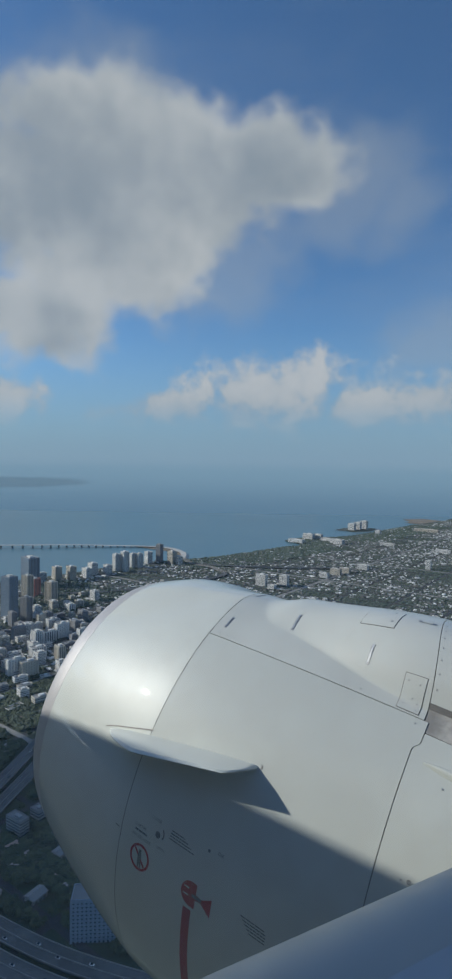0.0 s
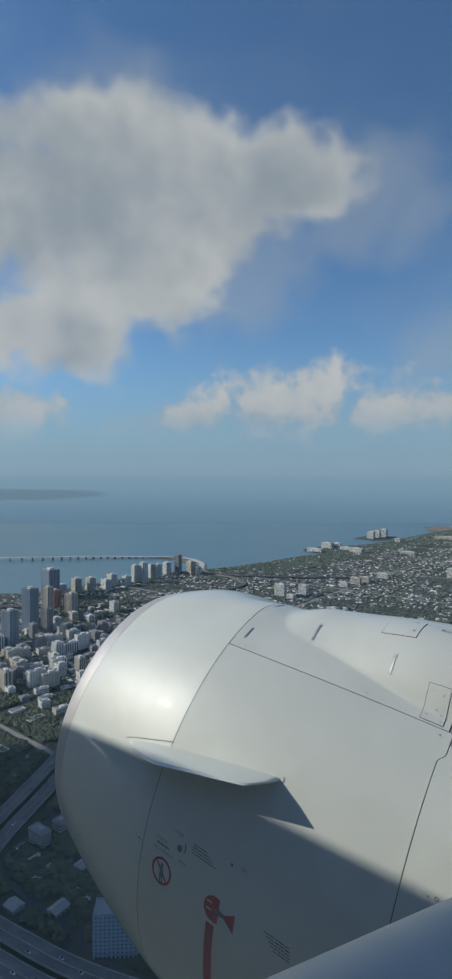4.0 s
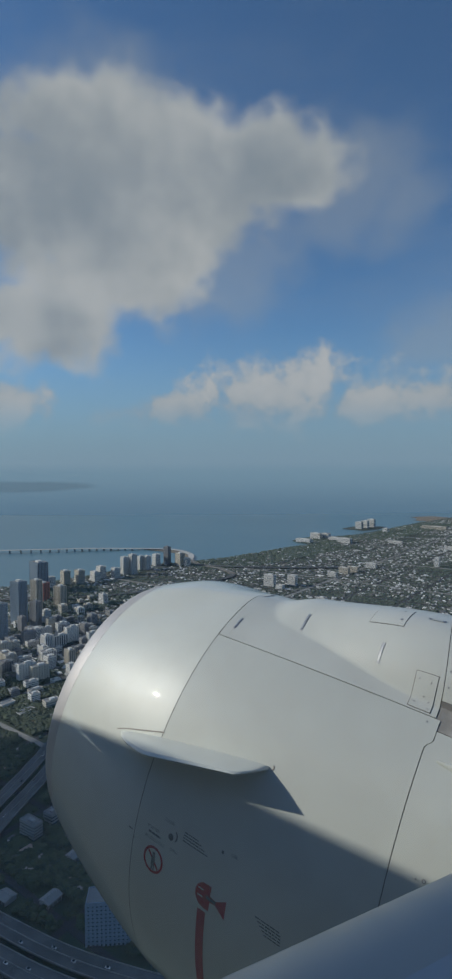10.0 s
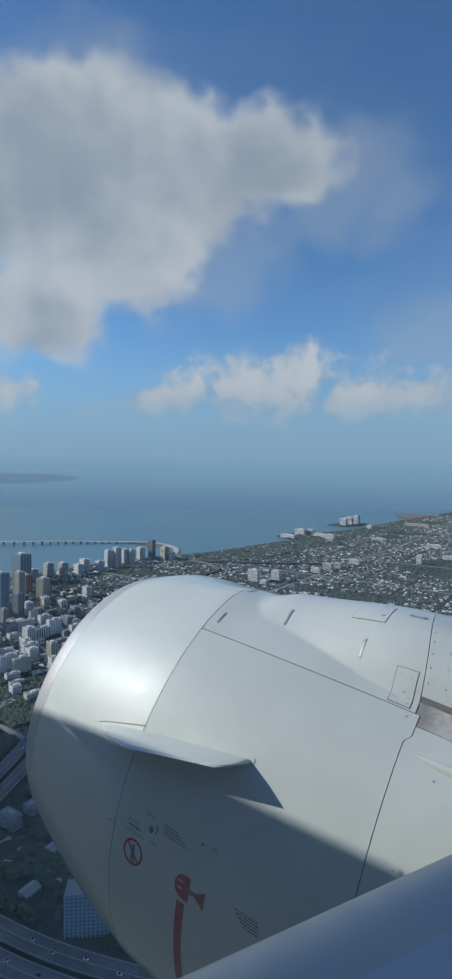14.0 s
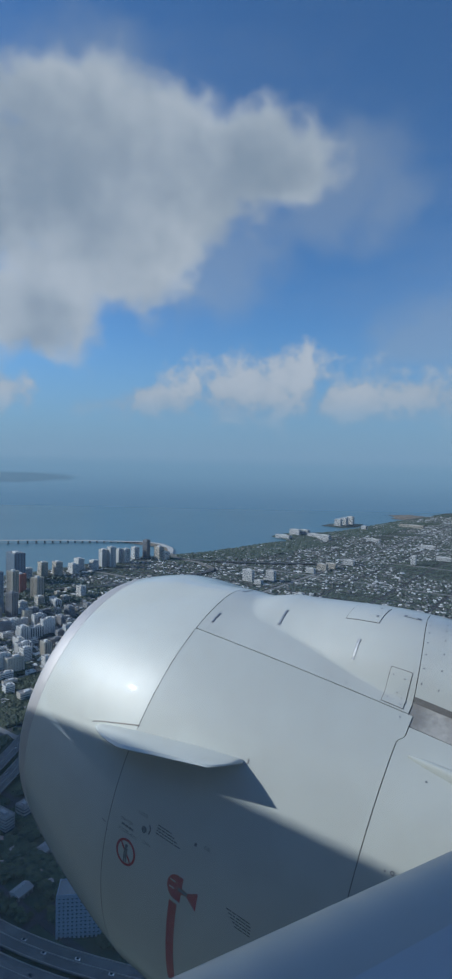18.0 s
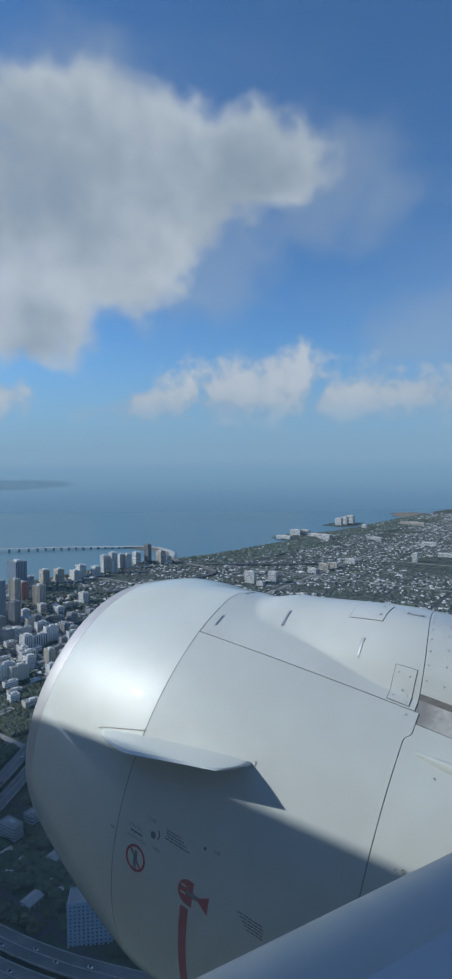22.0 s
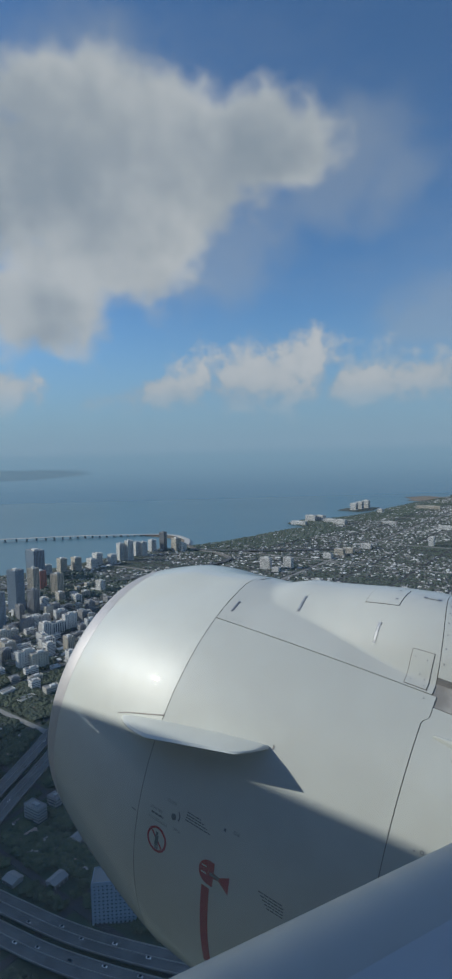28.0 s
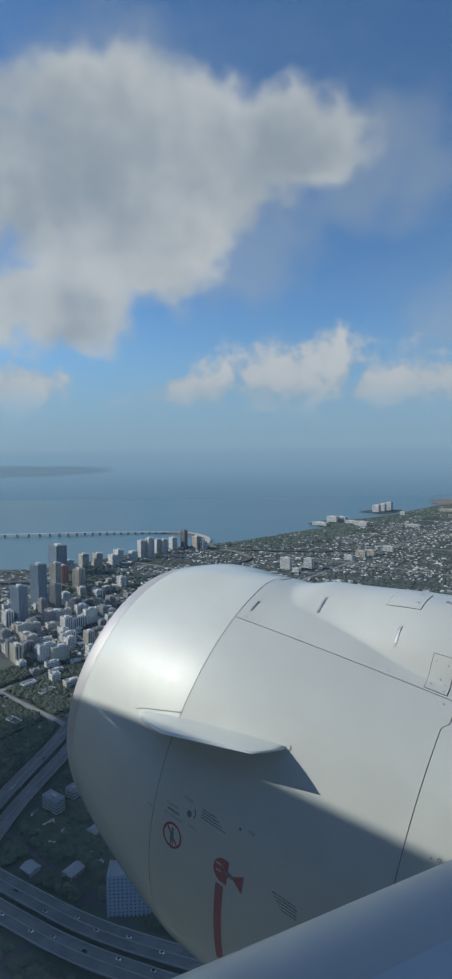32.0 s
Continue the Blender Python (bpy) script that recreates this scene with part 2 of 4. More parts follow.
def skin_patch(name, s0, s1, a0, a1, ns, na, material, parent, label="", lift=0.0, thick=0.006, fairing=True, fore=None, aft=None):
    """A panel of the skin with turned-in edges. fore(a) and aft(a) may shift its two ends along s."""
    ss = [s0 + (s1 - s0) * i / ns for i in range(ns + 1)]
    aa = [radians(a0 + (a1 - a0) * j / na) for j in range(na + 1)]
    verts, faces = [], []

    def along(i, j):
        return ss[i] + (fore(math.degrees(aa[j])) * (1 - i / ns) if fore else 0.0) + (aft(math.degrees(aa[j])) * i / ns if aft else 0.0)

    for i in range(ns + 1):
        for j in range(na + 1):
            verts.append(skin(along(i, j), aa[j], lift, fairing))
    w = na + 1
    for i in range(ns):
        for j in range(na):
            faces.append((i * w + j, i * w + j + 1, (i + 1) * w + j + 1, (i + 1) * w + j))
    if (s1 - s0) * (a1 - a0) > 0:
        faces = [f[::-1] for f in faces]
    rim = [(0, j) for j in range(na + 1)] + [(i, na) for i in range(1, ns + 1)] + [(ns, j) for j in range(na - 1, -1, -1)] + [(i, 0) for i in range(ns - 1, 0, -1)]
    full = abs(a1 - a0) >= 360
    if not full and thick:
        base = len(verts)
        m = len(rim)
        verts += [skin(along(i, j), aa[j], lift, fairing) for i, j in rim] + [skin(along(i, j), aa[j], lift - thick, fairing) for i, j in rim]
        for q in range(m):
            q2 = (q + 1) % m
            faces.append((base + q, base + q2, base + m + q2, base + m + q))
    me = mesh_of(name, verts, faces)
    flags = [True] * (ns * na) + [False] * (len(faces) - ns * na)
    me.polygons.foreach_set("use_smooth", flags)
    return part(name, me, material, parent, label)


def decal(name, shape, s, a, material, parent, turn=0.0, lift=0.0025, label=""):
    """A flat mark laid on the skin: shape in metres, u aft, v up the side; a list of outlines."""
    verts, faces = [], []
    r = radius(s) * swell(radians(a))
    ct, st = math.cos(radians(turn)), math.sin(radians(turn))
    for outline in shape:
        start = len(verts)
        for u, v in outline:
            uu, vv = u * ct - v * st, u * st + v * ct
            verts.append(skin(s - uu, radians(a) + vv / r, lift))
        faces.append(tuple(range(start, len(verts))))
    return part(name, mesh_of(name, verts, faces), material, parent, label)


def bar(u, v, w, h):
    return [(u - w / 2, v - h / 2), (u + w / 2, v - h / 2), (u + w / 2, v + h / 2), (u - w / 2, v + h / 2)]


def quads(u, v, w, h, k=6):
    """A long bar cut in pieces, so that it follows the curve."""
    if w >= h:
        return [bar(u - w / 2 + w * (i + 0.5) / k, v, w / k, h) for i in range(k)]
    return [bar(u, v - h / 2 + h * (i + 0.5) / k, w, h / k) for i in range(k)]


engine = empty("jet_engine", ENGINE, label="white-painted turbofan engine with red warning marks under the wing", category="jet engine")
ENGINE_INV = ENGINE.inverted()

# inlet: painted cowl, bare lip, inner barrel
skin_patch("inlet_cowl", 0.955, 0.0022, -150, 210, 40, 120, cowl_white, engine, "glossy white painted inlet cowl")
lip_verts, lip_faces = [], []
LIP = [(0.957, None), (1.0, None), (1.04, None), (1.075, None), (1.098, None)]
profile = [(s, radius(s)) for s, _ in LIP] + [(1.112, 0.905), (1.112, 0.885), (1.10, 0.865), (1.07, 0.848), (0.98, 0.83), (0.7, 0.80), (0.35, 0.79)]
for s, r in profile:
    for j in range(120):
        a = 2 * math.pi * j / 120
        lip_verts.append((s, r * swell(a) * math.cos(a), r * swell(a) * math.sin(a)))
for i in range(len(profile) - 1):
    for j in range(120):
        k = (j + 1) % 120
        lip_faces.append((i * 120 + j, i * 120 + k, (i + 1) * 120 + k, (i + 1) * 120 + j))
part("inlet_lip", mesh_of("inlet_lip", lip_verts, lip_faces, True), lip_metal, engine, "bare grey metal inlet lip")
fan_bm = bmesh.new()
bmesh.ops.create_cone(fan_bm, cap_ends=True, segments=48, radius1=0.80, radius2=0.80, depth=0.05, matrix=Matrix.Translation((0.34, 0, 0)) @ Matrix.Rotation(math.pi / 2, 4, "Y"))
part("fan_disc", fan_bm, seam_dark, engine)

# dark structure under the panel joints
skin_patch("inner_frame", 0.03, -3.2, -150, 62.5, 60, 60, seam_dark, engine, lift=-0.007)
skin_patch("inner_frame", 0.03, -3.2, 62.6, 121, 60, 80, seam_dark, engine, lift=-0.045)
skin_patch("inner_frame", 0.03, -3.2, 121, 210, 60, 30, seam_dark, engine, lift=-0.007)
# fan cowl: side panel, keel panel, top panel with the fairing's root
SEAM = 62.7


def jog(a):
    """The cowl's aft edge steps back near the hinge."""
    return 0.004 - 0.026 * smooth01(55.8, 57.6, a)


def lean(a):
    """Over the crown the joint of the fairings runs further forward."""
    return 0.085 * smooth01(66.0, 90.0, a)


skin_patch("fan_cowl_panel", -0.0015, -L_FAN, -60, SEAM - 0.12, 30, 180, cowl_white, engine, "white fan cowl panel", aft=jog)
skin_patch("fan_cowl_panel", -0.0022, -L_FAN, SEAM + 58.0, 250, 30, 60, cowl_white, engine)
skin_patch("keel_panel", -0.0022, -L_FAN, -109.6, -60.4, 30, 24, cowl_white, engine)
skin_patch("top_fairing", -0.0022, -L_FAN - 0.001, SEAM + 0.12, SEAM + 57.6, 90, 150, fairing_white, engine, "white fairing swelling towards the pylon", aft=lean)
# reverser cowl behind
skin_patch("reverser_cowl", -L_FAN - 0.0042, -3.1, -109.6, 59.9, 40, 240, cowl_white, engine, "white thrust reverser cowl", fore=jog)
skin_patch("reverser_cowl", -L_FAN - 0.005, -3.1, 125.0, 250, 40, 40, cowl_white, engine)
skin_patch("pylon_fairing", -L_FAN - 0.0045, -3.4, SEAM + 3.8, 120.0, 60, 100, fairing_white, engine, "white riveted pylon fairing", fore=lean)
skin_patch("heat_panel", -L_FAN - 0.004, -3.1, 60.15, SEAM + 4.4, 30, 10, soot_brown, engine, "stained panel beside the pylon", lift=-0.003)
# dark strip standing in for the shade below the pylon fairing
skin_patch("gap_seal", -L_FAN - 0.006, -3.1, 65.6, SEAM + 4.0, 30, 6, seam_dark, engine, "dark strip painting the shade under the pylon fairing", lift=-0.0005)

# strake: a curved fin on the cowl's shoulder
N_STRAKE = 28
sv, sf = [], []
for i in range(N_STRAKE + 1):
    t = i / N_STRAKE
    s = 0.315 - 0.935 * t
    a = radians(28.6 + 9.4 * t)
    tall = 0.20 * min(1.0, (t / 0.40) ** 0.72) if t < 0.94 else 0.20 * (1 - 0.85 * (t - 0.94) / 0.06)
    half = 0.017 * (1 - 0.6 * abs(2 * t - 1) ** 3) + 0.004
    root = skin(s, a, -0.01)
    lead = Vector((0, math.cos(a - 0.42), math.sin(a - 0.42)))
    across = Vector((0, -math.sin(a), math.cos(a)))
    fan_out = 0.006 * (1 - t)
    ring = [root - across * (half + fan_out), root - across * half * 0.8 + lead * tall * 0.35, root - across * half * 0.55 + lead * tall * 0.90, root + lead * tall,
            root + across * half * 0.45 + lead * tall * 0.92, root + across * half * 0.8 + lead * tall * 0.35, root + across * (half + fan_out)]
    sv += ring
for i in range(N_STRAKE):
    for j in range(6):
        sf.append((i * 7 + j, i * 7 + j + 1, (i + 1) * 7 + j + 1, (i + 1) * 7 + j))
sf += [tuple(range(6, -1, -1)), tuple(N_STRAKE * 7 + j for j in range(7))]
strake_me = mesh_of("strake", sv, sf, True)
crisp = strake_me.attributes.new("sharp_edge", "BOOLEAN", "EDGE")
for e in strake_me.edges:
    i, j = sorted(e.vertices)
    crisp.data[e.index].value = j - i == 7 and i % 7 in (2, 3, 4)
part("strake", strake_me, cowl_white, engine, "white curved strake fin")

# dark sealant round the strake's nose, drawn along its root
gv, gf = [], []
for i in range(21):
    s = 0.345 - 0.35 * i / 20
    a = 28.6 + 4.9 * i / 20
    gap = 0.38 * min(1.0, (i / 5)) ** 0.5
    for d in (gap, gap + 0.30):
        gv.append(skin(s, radians(a + d), 0.002))
for i in range(20):
    gf.append((2 * i, 2 * i + 1, 2 * i + 3, 2 * i + 2))
part("strake_sealant", mesh_of("strake_sealant", gv, gf), sealant_brown, engine, "dark sealant line at the strake's root")

hook = [(-0.632 - 0.012 * math.sin(q / 6 * 2.6), 37.4 + 1.5 * q / 6) for q in range(7)]
part("strake_sealant", mesh_of("strake_sealant", [skin(s + d, radians(a), 0.002) for s, a in hook for d in (0.0, 0.005)],
                               [(2 * i, 2 * i + 1, 2 * i + 3, 2 * i + 2) for i in range(6)]), sealant_brown, engine, "dark sealant behind the strake's tail")

# small fittings on the skin
def slot(s, a, length, width, turn, parent, tip=True):
    frame_part = decal("latch_slot", quads(0, 0, width, length, 4), s, a, latch_grey, parent, turn, 0.0015, "dark grey recessed latch")
    decal("latch_blade", quads(0, length * 0.04, width * 0.62, length * 0.84, 4), s, a, fairing_white if a > 80 else steel_light, frame_part, turn, 0.003)
    if tip:
        decal("latch_tip", [bar(0, length * 0.42, width * 0.9, length * 0.12)], s, a, steel_light, frame_part, turn, 0.0035)
    return frame_part


def ring_shape(r0, r1, k=28, squash=1.0):
    out = []
    for i in range(k):
        a, b = 2 * math.pi * i / k, 2 * math.pi * (i + 1) / k
        out.append([(r0 * math.cos(a), r0 * math.sin(a) * squash), (r1 * math.cos(a), r1 * math.sin(a) * squash), (r1 * math.cos(b), r1 * math.sin(b) * squash), (r0 * math.cos(b), r0 * math.sin(b) * squash)])
    return out


slot(-0.063, 68.1, 0.085, 0.013, 0, engine)
slot(-0.036, 85.3, 0.110, 0.015, 0, engine)
slot(-0.425, 74.9, 0.100, 0.015, 0, engine)
slot(-0.897, 71.0, 0.082, 0.017, 0, engine)
slot(-1.087, 82.0, 0.018, 0.085, 0, engine)


def panel_outline(name, s0, s1, a0, a1, width=0.0028):
    """A hatch in the fairing: a raised plate with a dark joint round it."""
    joint = skin_patch(name, s0, s1, a0, a1, 10, 10, seam_dark, engine, lift=0.0012, thick=0.004)
    plate = skin_patch("plate", s0 - width, s1 + width, a0 + width * 50, a1 - width * 50, 10, 10, fairing_white, joint, lift=0.003, thick=0.003)
    return joint


access = panel_outline("access_panel", -0.775, -0.957, 77.3, 84.6)
hatch = panel_outline("corner_hatch", -1.088, -L_FAN + 0.026, 63.2, 69.6)


def screws(spots, parent, r=0.006):
    for s, a in spots:
        decal("screw", [[(r * math.cos(q * math.pi / 4), r * math.sin(q * math.pi / 4)) for q in range(8)]], s, a, latch_grey, parent, 0, 0.0042 if parent is not engine else 0.0012)


screws([(-1.11, 64.6), (-1.11, 68.4), (-1.145, 66.0), (-1.165, 68.2), (-1.17, 65.4), (-1.175, 64.0)], hatch, 0.0032)
screws([(-0.927, 79.4), (-0.91, 83.8)], access, 0.007)
screws([(-0.06 - 0.05 * i, 63.9) for i in range(3)] + [(-0.75 - 0.08 * i, 63.9) for i in range(3)] + [(-0.42, 63.9)], engine, 0.0035)
screws([(-L_FAN - 0.022 + lean(68.5 + 2.4 * i), 68.5 + 2.4 * i) for i in range(9)] + [(-L_FAN - 0.10 + lean(68.5 + 3.0 * i), 68.5 + 3.0 * i) for i in range(6)] + [(-L_FAN - 0.19 + lean(69 + 3.4 * i), 69 + 3.4 * i) for i in range(5)], engine, 0.0036)
screws([(-1.193, 61.2), (-1.376, 50.7), (-1.322, 32.3)], engine, 0.0042)
decal("drain_ring", ring_shape(0.005, 0.008, 14), -1.351, 32.6, sign_black, engine)

# blister on the reverser cowl
bv, bf = [], []
for i in range(15):
    t = i / 14
    for j in range(9):
        q = -1 + 2 * j / 8
        wide = 1.7 * math.sin(math.pi * min(1, t * 1.02 + 0.02)) ** 0.6
        bv.append(skin(-1.28 - 0.95 * t, radians(54.0 - 1.0 * t + wide * q), 0.001 + 0.035 * (1 - q * q) * math.sin(math.pi * (0.03 + 0.94 * t)) ** 0.7))
for i in range(14):
    for j in range(8):
        bf.append((i * 9 + j, i * 9 + j + 1, (i + 1) * 9 + j + 1, (i + 1) * 9 + j))
part("blister", mesh_of("blister", bv, bf, True), cowl_white, engine)

# warning ring with a plain pictogram and a bar through it
ring = decal("warning_ring", ring_shape(0.052, 0.064, 30), -0.148, 6.1, sign_red, engine, 0, 0.0014, "red prohibition ring")
decal("ring_bar", quads(0, 0, 0.10, 0.010, 3), -0.148, 6.1, sign_red, ring, -45, 0.0016)
decal("pictogram", [bar(0, -0.004, 0.022, 0.05), bar(0, 0.030, 0.016, 0.016), bar(-0.004, -0.034, 0.009, 0.03), bar(0.009, -0.034, 0.008, 0.03)], -0.148, 6.1, sign_black, ring, 0, 0.0022)
# red hazard mark: half round, tail and stripe
half_round = [[(0.0, 0.0)] + [(0.056 * math.cos(radians(q)), 0.056 * math.sin(radians(q))) for q in range(lo, lo + 31, 10)] for lo in range(90, 270, 30)] + [bar(0.014, 0.0, 0.028, 0.112)]
mark = decal("hazard_mark", half_round, -0.475, 6.4, sign_red, engine, 0, 0.0014, "red hazard mark")
decal("mark_tail", [[(0.028, 0.012), (0.06, 0.008), (0.06, -0.010), (0.028, -0.014)], [(0.06, 0.006), (0.115, 0.036), (0.115, -0.046), (0.06, -0.010)]], -0.475, 6.4, sign_red, mark, 0, 0.0014)
decal("mark_arrow", quads(0.035, 0.0, 0.055, 0.016, 2), -0.475, 6.4, sign_black, mark, 0, 0.0022)
for v in (0.022, -0.010):
    decal("mark_line", [bar(-0.026, v, 0.03, 0.006)], -0.475, 6.4, steel_light, mark, 0, 0.0022)
decal("hazard_stripe", quads(0, 0, 0.046, 0.46, 14), -0.466, -8.7, sign_red, engine, 0, 0.0014, "long red stripe")


# stencilled placards: words that can be read, bars for the rest
def lettering(text, s, a, size, parent, turn=0.0):
    curve = bpy.data.curves.new("lettering", "FONT")
    curve.body, curve.size, curve.align_x = text, size, "CENTER"
    raw = new("lettering", curve)
    me = bpy.data.meshes.new_from_object(raw.evaluated_get(bpy.context.evaluated_depsgraph_get()))
    bpy.data.objects.remove(raw)
    r = radius(s) * swell(radians(a))
    ct, st = math.cos(radians(turn)), math.sin(radians(turn))
    for v in me.vertices:
        u, w = v.co.x * ct - v.co.y * st, v.co.x * st + v.co.y * ct
        v.co = skin(s - u, radians(a) + w / r, 0.0012)
    me.materials.clear()
    return part("lettering", me, sign_black, parent)


TILT = 0.0
decal("override_port", [[(0.016 * math.cos(q * math.pi / 6), 0.016 * math.sin(q * math.pi / 6)) for q in range(12)]], -0.232, 13.8, sign_black, engine, 0, 0.004, "black access port")
decal("turn_arrow", ring_shape(0.026, 0.033, 28)[25:] + ring_shape(0.026, 0.033, 28)[:4], -0.238, 14.3, sign_black, engine, 0, 0.003)
lettering("CLOSE", -0.205, 16.4, 0.021, engine, TILT)
lettering("OPEN", -0.262, 10.8, 0.019, engine, TILT)
lettering("STARTER", -0.118, 12.75, 0.020, engine, TILT)
lettering("ACCESS HOLE", -0.138, 10.35, 0.020, engine, TILT)
lettering("GSE", -0.585, 17.75, 0.020, engine, TILT)


def dashes(u, v, w, h, pick=random.Random(5)):
    """A line of writing too small to read: short bars with gaps between."""
    out, at = [], u - w / 2
    while at < u + w / 2 - 0.004:
        run = min(pick.uniform(0.009, 0.026), u + w / 2 - at)
        out.append(bar(at + run / 2, v, run, h))
        at += run + 0.0032
    return out


def placard(s, a, lines):
    for u, v, w, h in lines:
        decal("placard_line", dashes(u, v, w, h), s, a, sign_black, engine, TILT, 0.0012)


placard(-0.130, 11.95, [(0.0, 0.0, 0.080, 0.010)])
placard(-0.375, 14.7, [(-0.010 * k, 0.0125 * k, 0.150 - 0.022 * k, 0.0056) for k in range(4)])
placard(-0.525, 17.5, [(0.0, 0, 0.016, 0.014)])
placard(-0.80, 9.4, [(0.008 * k, -0.0125 * k, 0.125 - 0.01 * k, 0.0052) for k in range(5)])
placard(0.03, 9.6, [(0, 0, 0.03, 0.006), (0.035, -0.03, 0.012, 0.006)])
# on the inlet: a pale mark painting a reflected glint, then a grey chip
decal("paint_chip", [bar(0, 0, 0.012, 0.016)], 0.44, 21.0, steel_light, engine, 30, 0.003)
decal("paint_chip", [bar(0, 0, 0.010, 0.008)], 0.62, 38.0, latch_grey, engine, 10, 0.003)

# ---- the wing ----
LE_DIR = Vector((0.558, 1.0, 0.045)).normalized()
LE_ROOT = Vector((-1.06, 0.13, -1.100 + EYE))
AFT = -FWD
wing = empty("airliner_wing", Matrix.Translation(LE_ROOT), label="swept metal wing with a polished leading edge", category="wing")
slat_v, slat_f, SECT = [], [], 22
for i in range(13):
    at = LE_DIR * (6.2 * i / 12 - 0.25)
    size = 1.0 - 0.03 * i
    for j in range(SECT):
        q = radians(-75 + 175 * j / (SECT - 1))
        slat_v.append(at + (AFT * (0.26 - 0.26 * math.cos(q * 0.9)) + TOP * 0.15 * math.sin(q)) * size)
for i in range(12):
    for j in range(SECT - 1):
        slat_f.append((i * SECT + j, i * SECT + j + 1, (i + 1) * SECT + j + 1, (i + 1) * SECT + j))
part("leading_edge", mesh_of("leading_edge", slat_v, slat_f, True), slat_metal, wing, "polished bare metal leading edge")
wv, wf = [], []
for i in range(13):
    at = LE_DIR * (6.2 * i / 12 - 0.25)
    size = 1.0 - 0.03 * i
    for x, z in ((0.25, 0.1475), (0.8, 0.20), (1.6, 0.22), (2.6, 0.17), (3.8, 0.02), (4.6, -0.12), (4.6, -0.15), (2.6, -0.16), (0.2, -0.146)):
        wv.append(at + (AFT * x + TOP * z) * size)
for i in range(12):
    for j in range(9):
        k = (j + 1) % 9
        wf.append((i * 9 + j, i * 9 + k, (i + 1) * 9 + k, (i + 1) * 9 + j))
part("wing_skin", mesh_of("wing_skin", wv, wf), wing_grey, wing, "grey painted wing skin")

# ---- the fuselage round the camera, with the cabin window open ----
FUS_R, FUS_Y, FUS_Z = 1.98, -1.72, -0.46
FUS_AFT = Vector((0.9997, 0, -0.023))
fus = empty("fuselage", Matrix.Translation((0, 0, EYE)), label="grey airliner fuselage with a cabin window opening", category="aircraft body", kind="structure")
fv, ff, SEG = [], [], 96
xs = [-14 + 0.85 * i for i in range(16)] + [-0.90, 0.15] + [0.65 + 0.5 * i for i in range(14)]
for x in xs:
    nose = 1.0 if x > -11.0 else math.sqrt(max(0.02, 1 - ((-11.0 - x) / 3.4) ** 2))
    for j in range(SEG):
        a = 2 * math.pi * j / SEG
        c = Vector((0, FUS_Y, FUS_Z)) + FUS_AFT * x
        fv.append(c + Vector((0, math.cos(a), math.sin(a))) * FUS_R * nose)
for i in range(len(xs) - 1):
    for j in range(SEG):
        k = (j + 1) % SEG
        opening = abs(xs[i] + 0.90) < 0.01 and (j <= 8 or j >= SEG - 3)
        if not opening:
            ff.append((i * SEG + j, i * SEG + k, (i + 1) * SEG + k, (i + 1) * SEG + j))
ff.append(tuple((len(xs) - 1) * SEG + j for j in range(SEG)))
ff.append(tuple(SEG - 1 - j for j in range(SEG)))
part("fuselage_skin", mesh_of("fuselage_skin", fv, ff, True), fuselage_grey, fus)

# the cabin pane: clear acrylic, faintly clouded by wear, that scatters a little daylight
pane_mat = bpy.data.materials.new("worn_acrylic_pane")
pane_mat.use_nodes = True
k = Net(pane_mat.node_tree)
scuffs = k.noise(k.add("ShaderNodeTexCoord").outputs["Object"], 14.0, 6.0, 0.6, 0.6)
clear = k.add("ShaderNodeBsdfTransparent", {"Color": (0.97, 0.985, 0.985, 1)})
film = k.add("ShaderNodeBsdfTranslucent", {"Color": (0.85, 0.86, 0.86, 1)})
both = k.add("ShaderNodeMixShader", {0: k.ramp(scuffs, 0.3, 0.8, 0.055, 0.10), 1: clear.outputs[0], 2: film.outputs[0]})
k.tree.links.new(both.outputs[0], k.add("ShaderNodeOutputMaterial").inputs[0])
pane_v = [(x, 0.10 - 0.05 * z * z - 0.16 * (z + 0.05), z) for z in (-0.5, -0.25, 0.0, 0.25, 0.5) for x in (-0.6, 0.2)]
pane = part("window_pane", mesh_of("window_pane", pane_v, [(2 * i, 2 * i + 1, 2 * i + 3, 2 * i + 2) for i in range(4)], True), pane_mat, fus, "slightly clouded acrylic window pane")
pane.visible_shadow = False

# ---- ground, water and roads ----
CITY = 1.4                       # metres to one unit of the city plan


def ground_material(name, a, b, c, size, rough=0.9):
    m = bpy.data.materials.new(name)
    m.use_nodes = True
    k = Net(m.node_tree)
    where = k.add("ShaderNodeTexCoord").outputs["Object"]
    n1, n2, n3 = k.noise(where, 1 / size, 6.0, 0.65), k.noise(where, 8 / size, 5.0, 0.7), k.noise(where, 0.12 / size, 3.0)
    col = k.mix(k.ramp(n1, 0.38, 0.62), a + (1,), b + (1,))
    col = k.mix(k.ramp(n2, 0.56, 0.70), col, c + (1,))
    col = k.mix(k.math("MULTIPLY", k.ramp(n3, 0.4, 0.7), 0.4), col, a + (1,))
    bump = k.add("ShaderNodeBump", {"Height": n2, "Strength": 0.5, "Distance": 2.0})
    p = k.add("ShaderNodeBsdfPrincipled", {"Base Color": col, "Roughness": rough, "Normal": bump.outputs[0]})
    k.tree.links.new(p.outputs[0], k.add("ShaderNodeOutputMaterial").inputs[0])
    return m


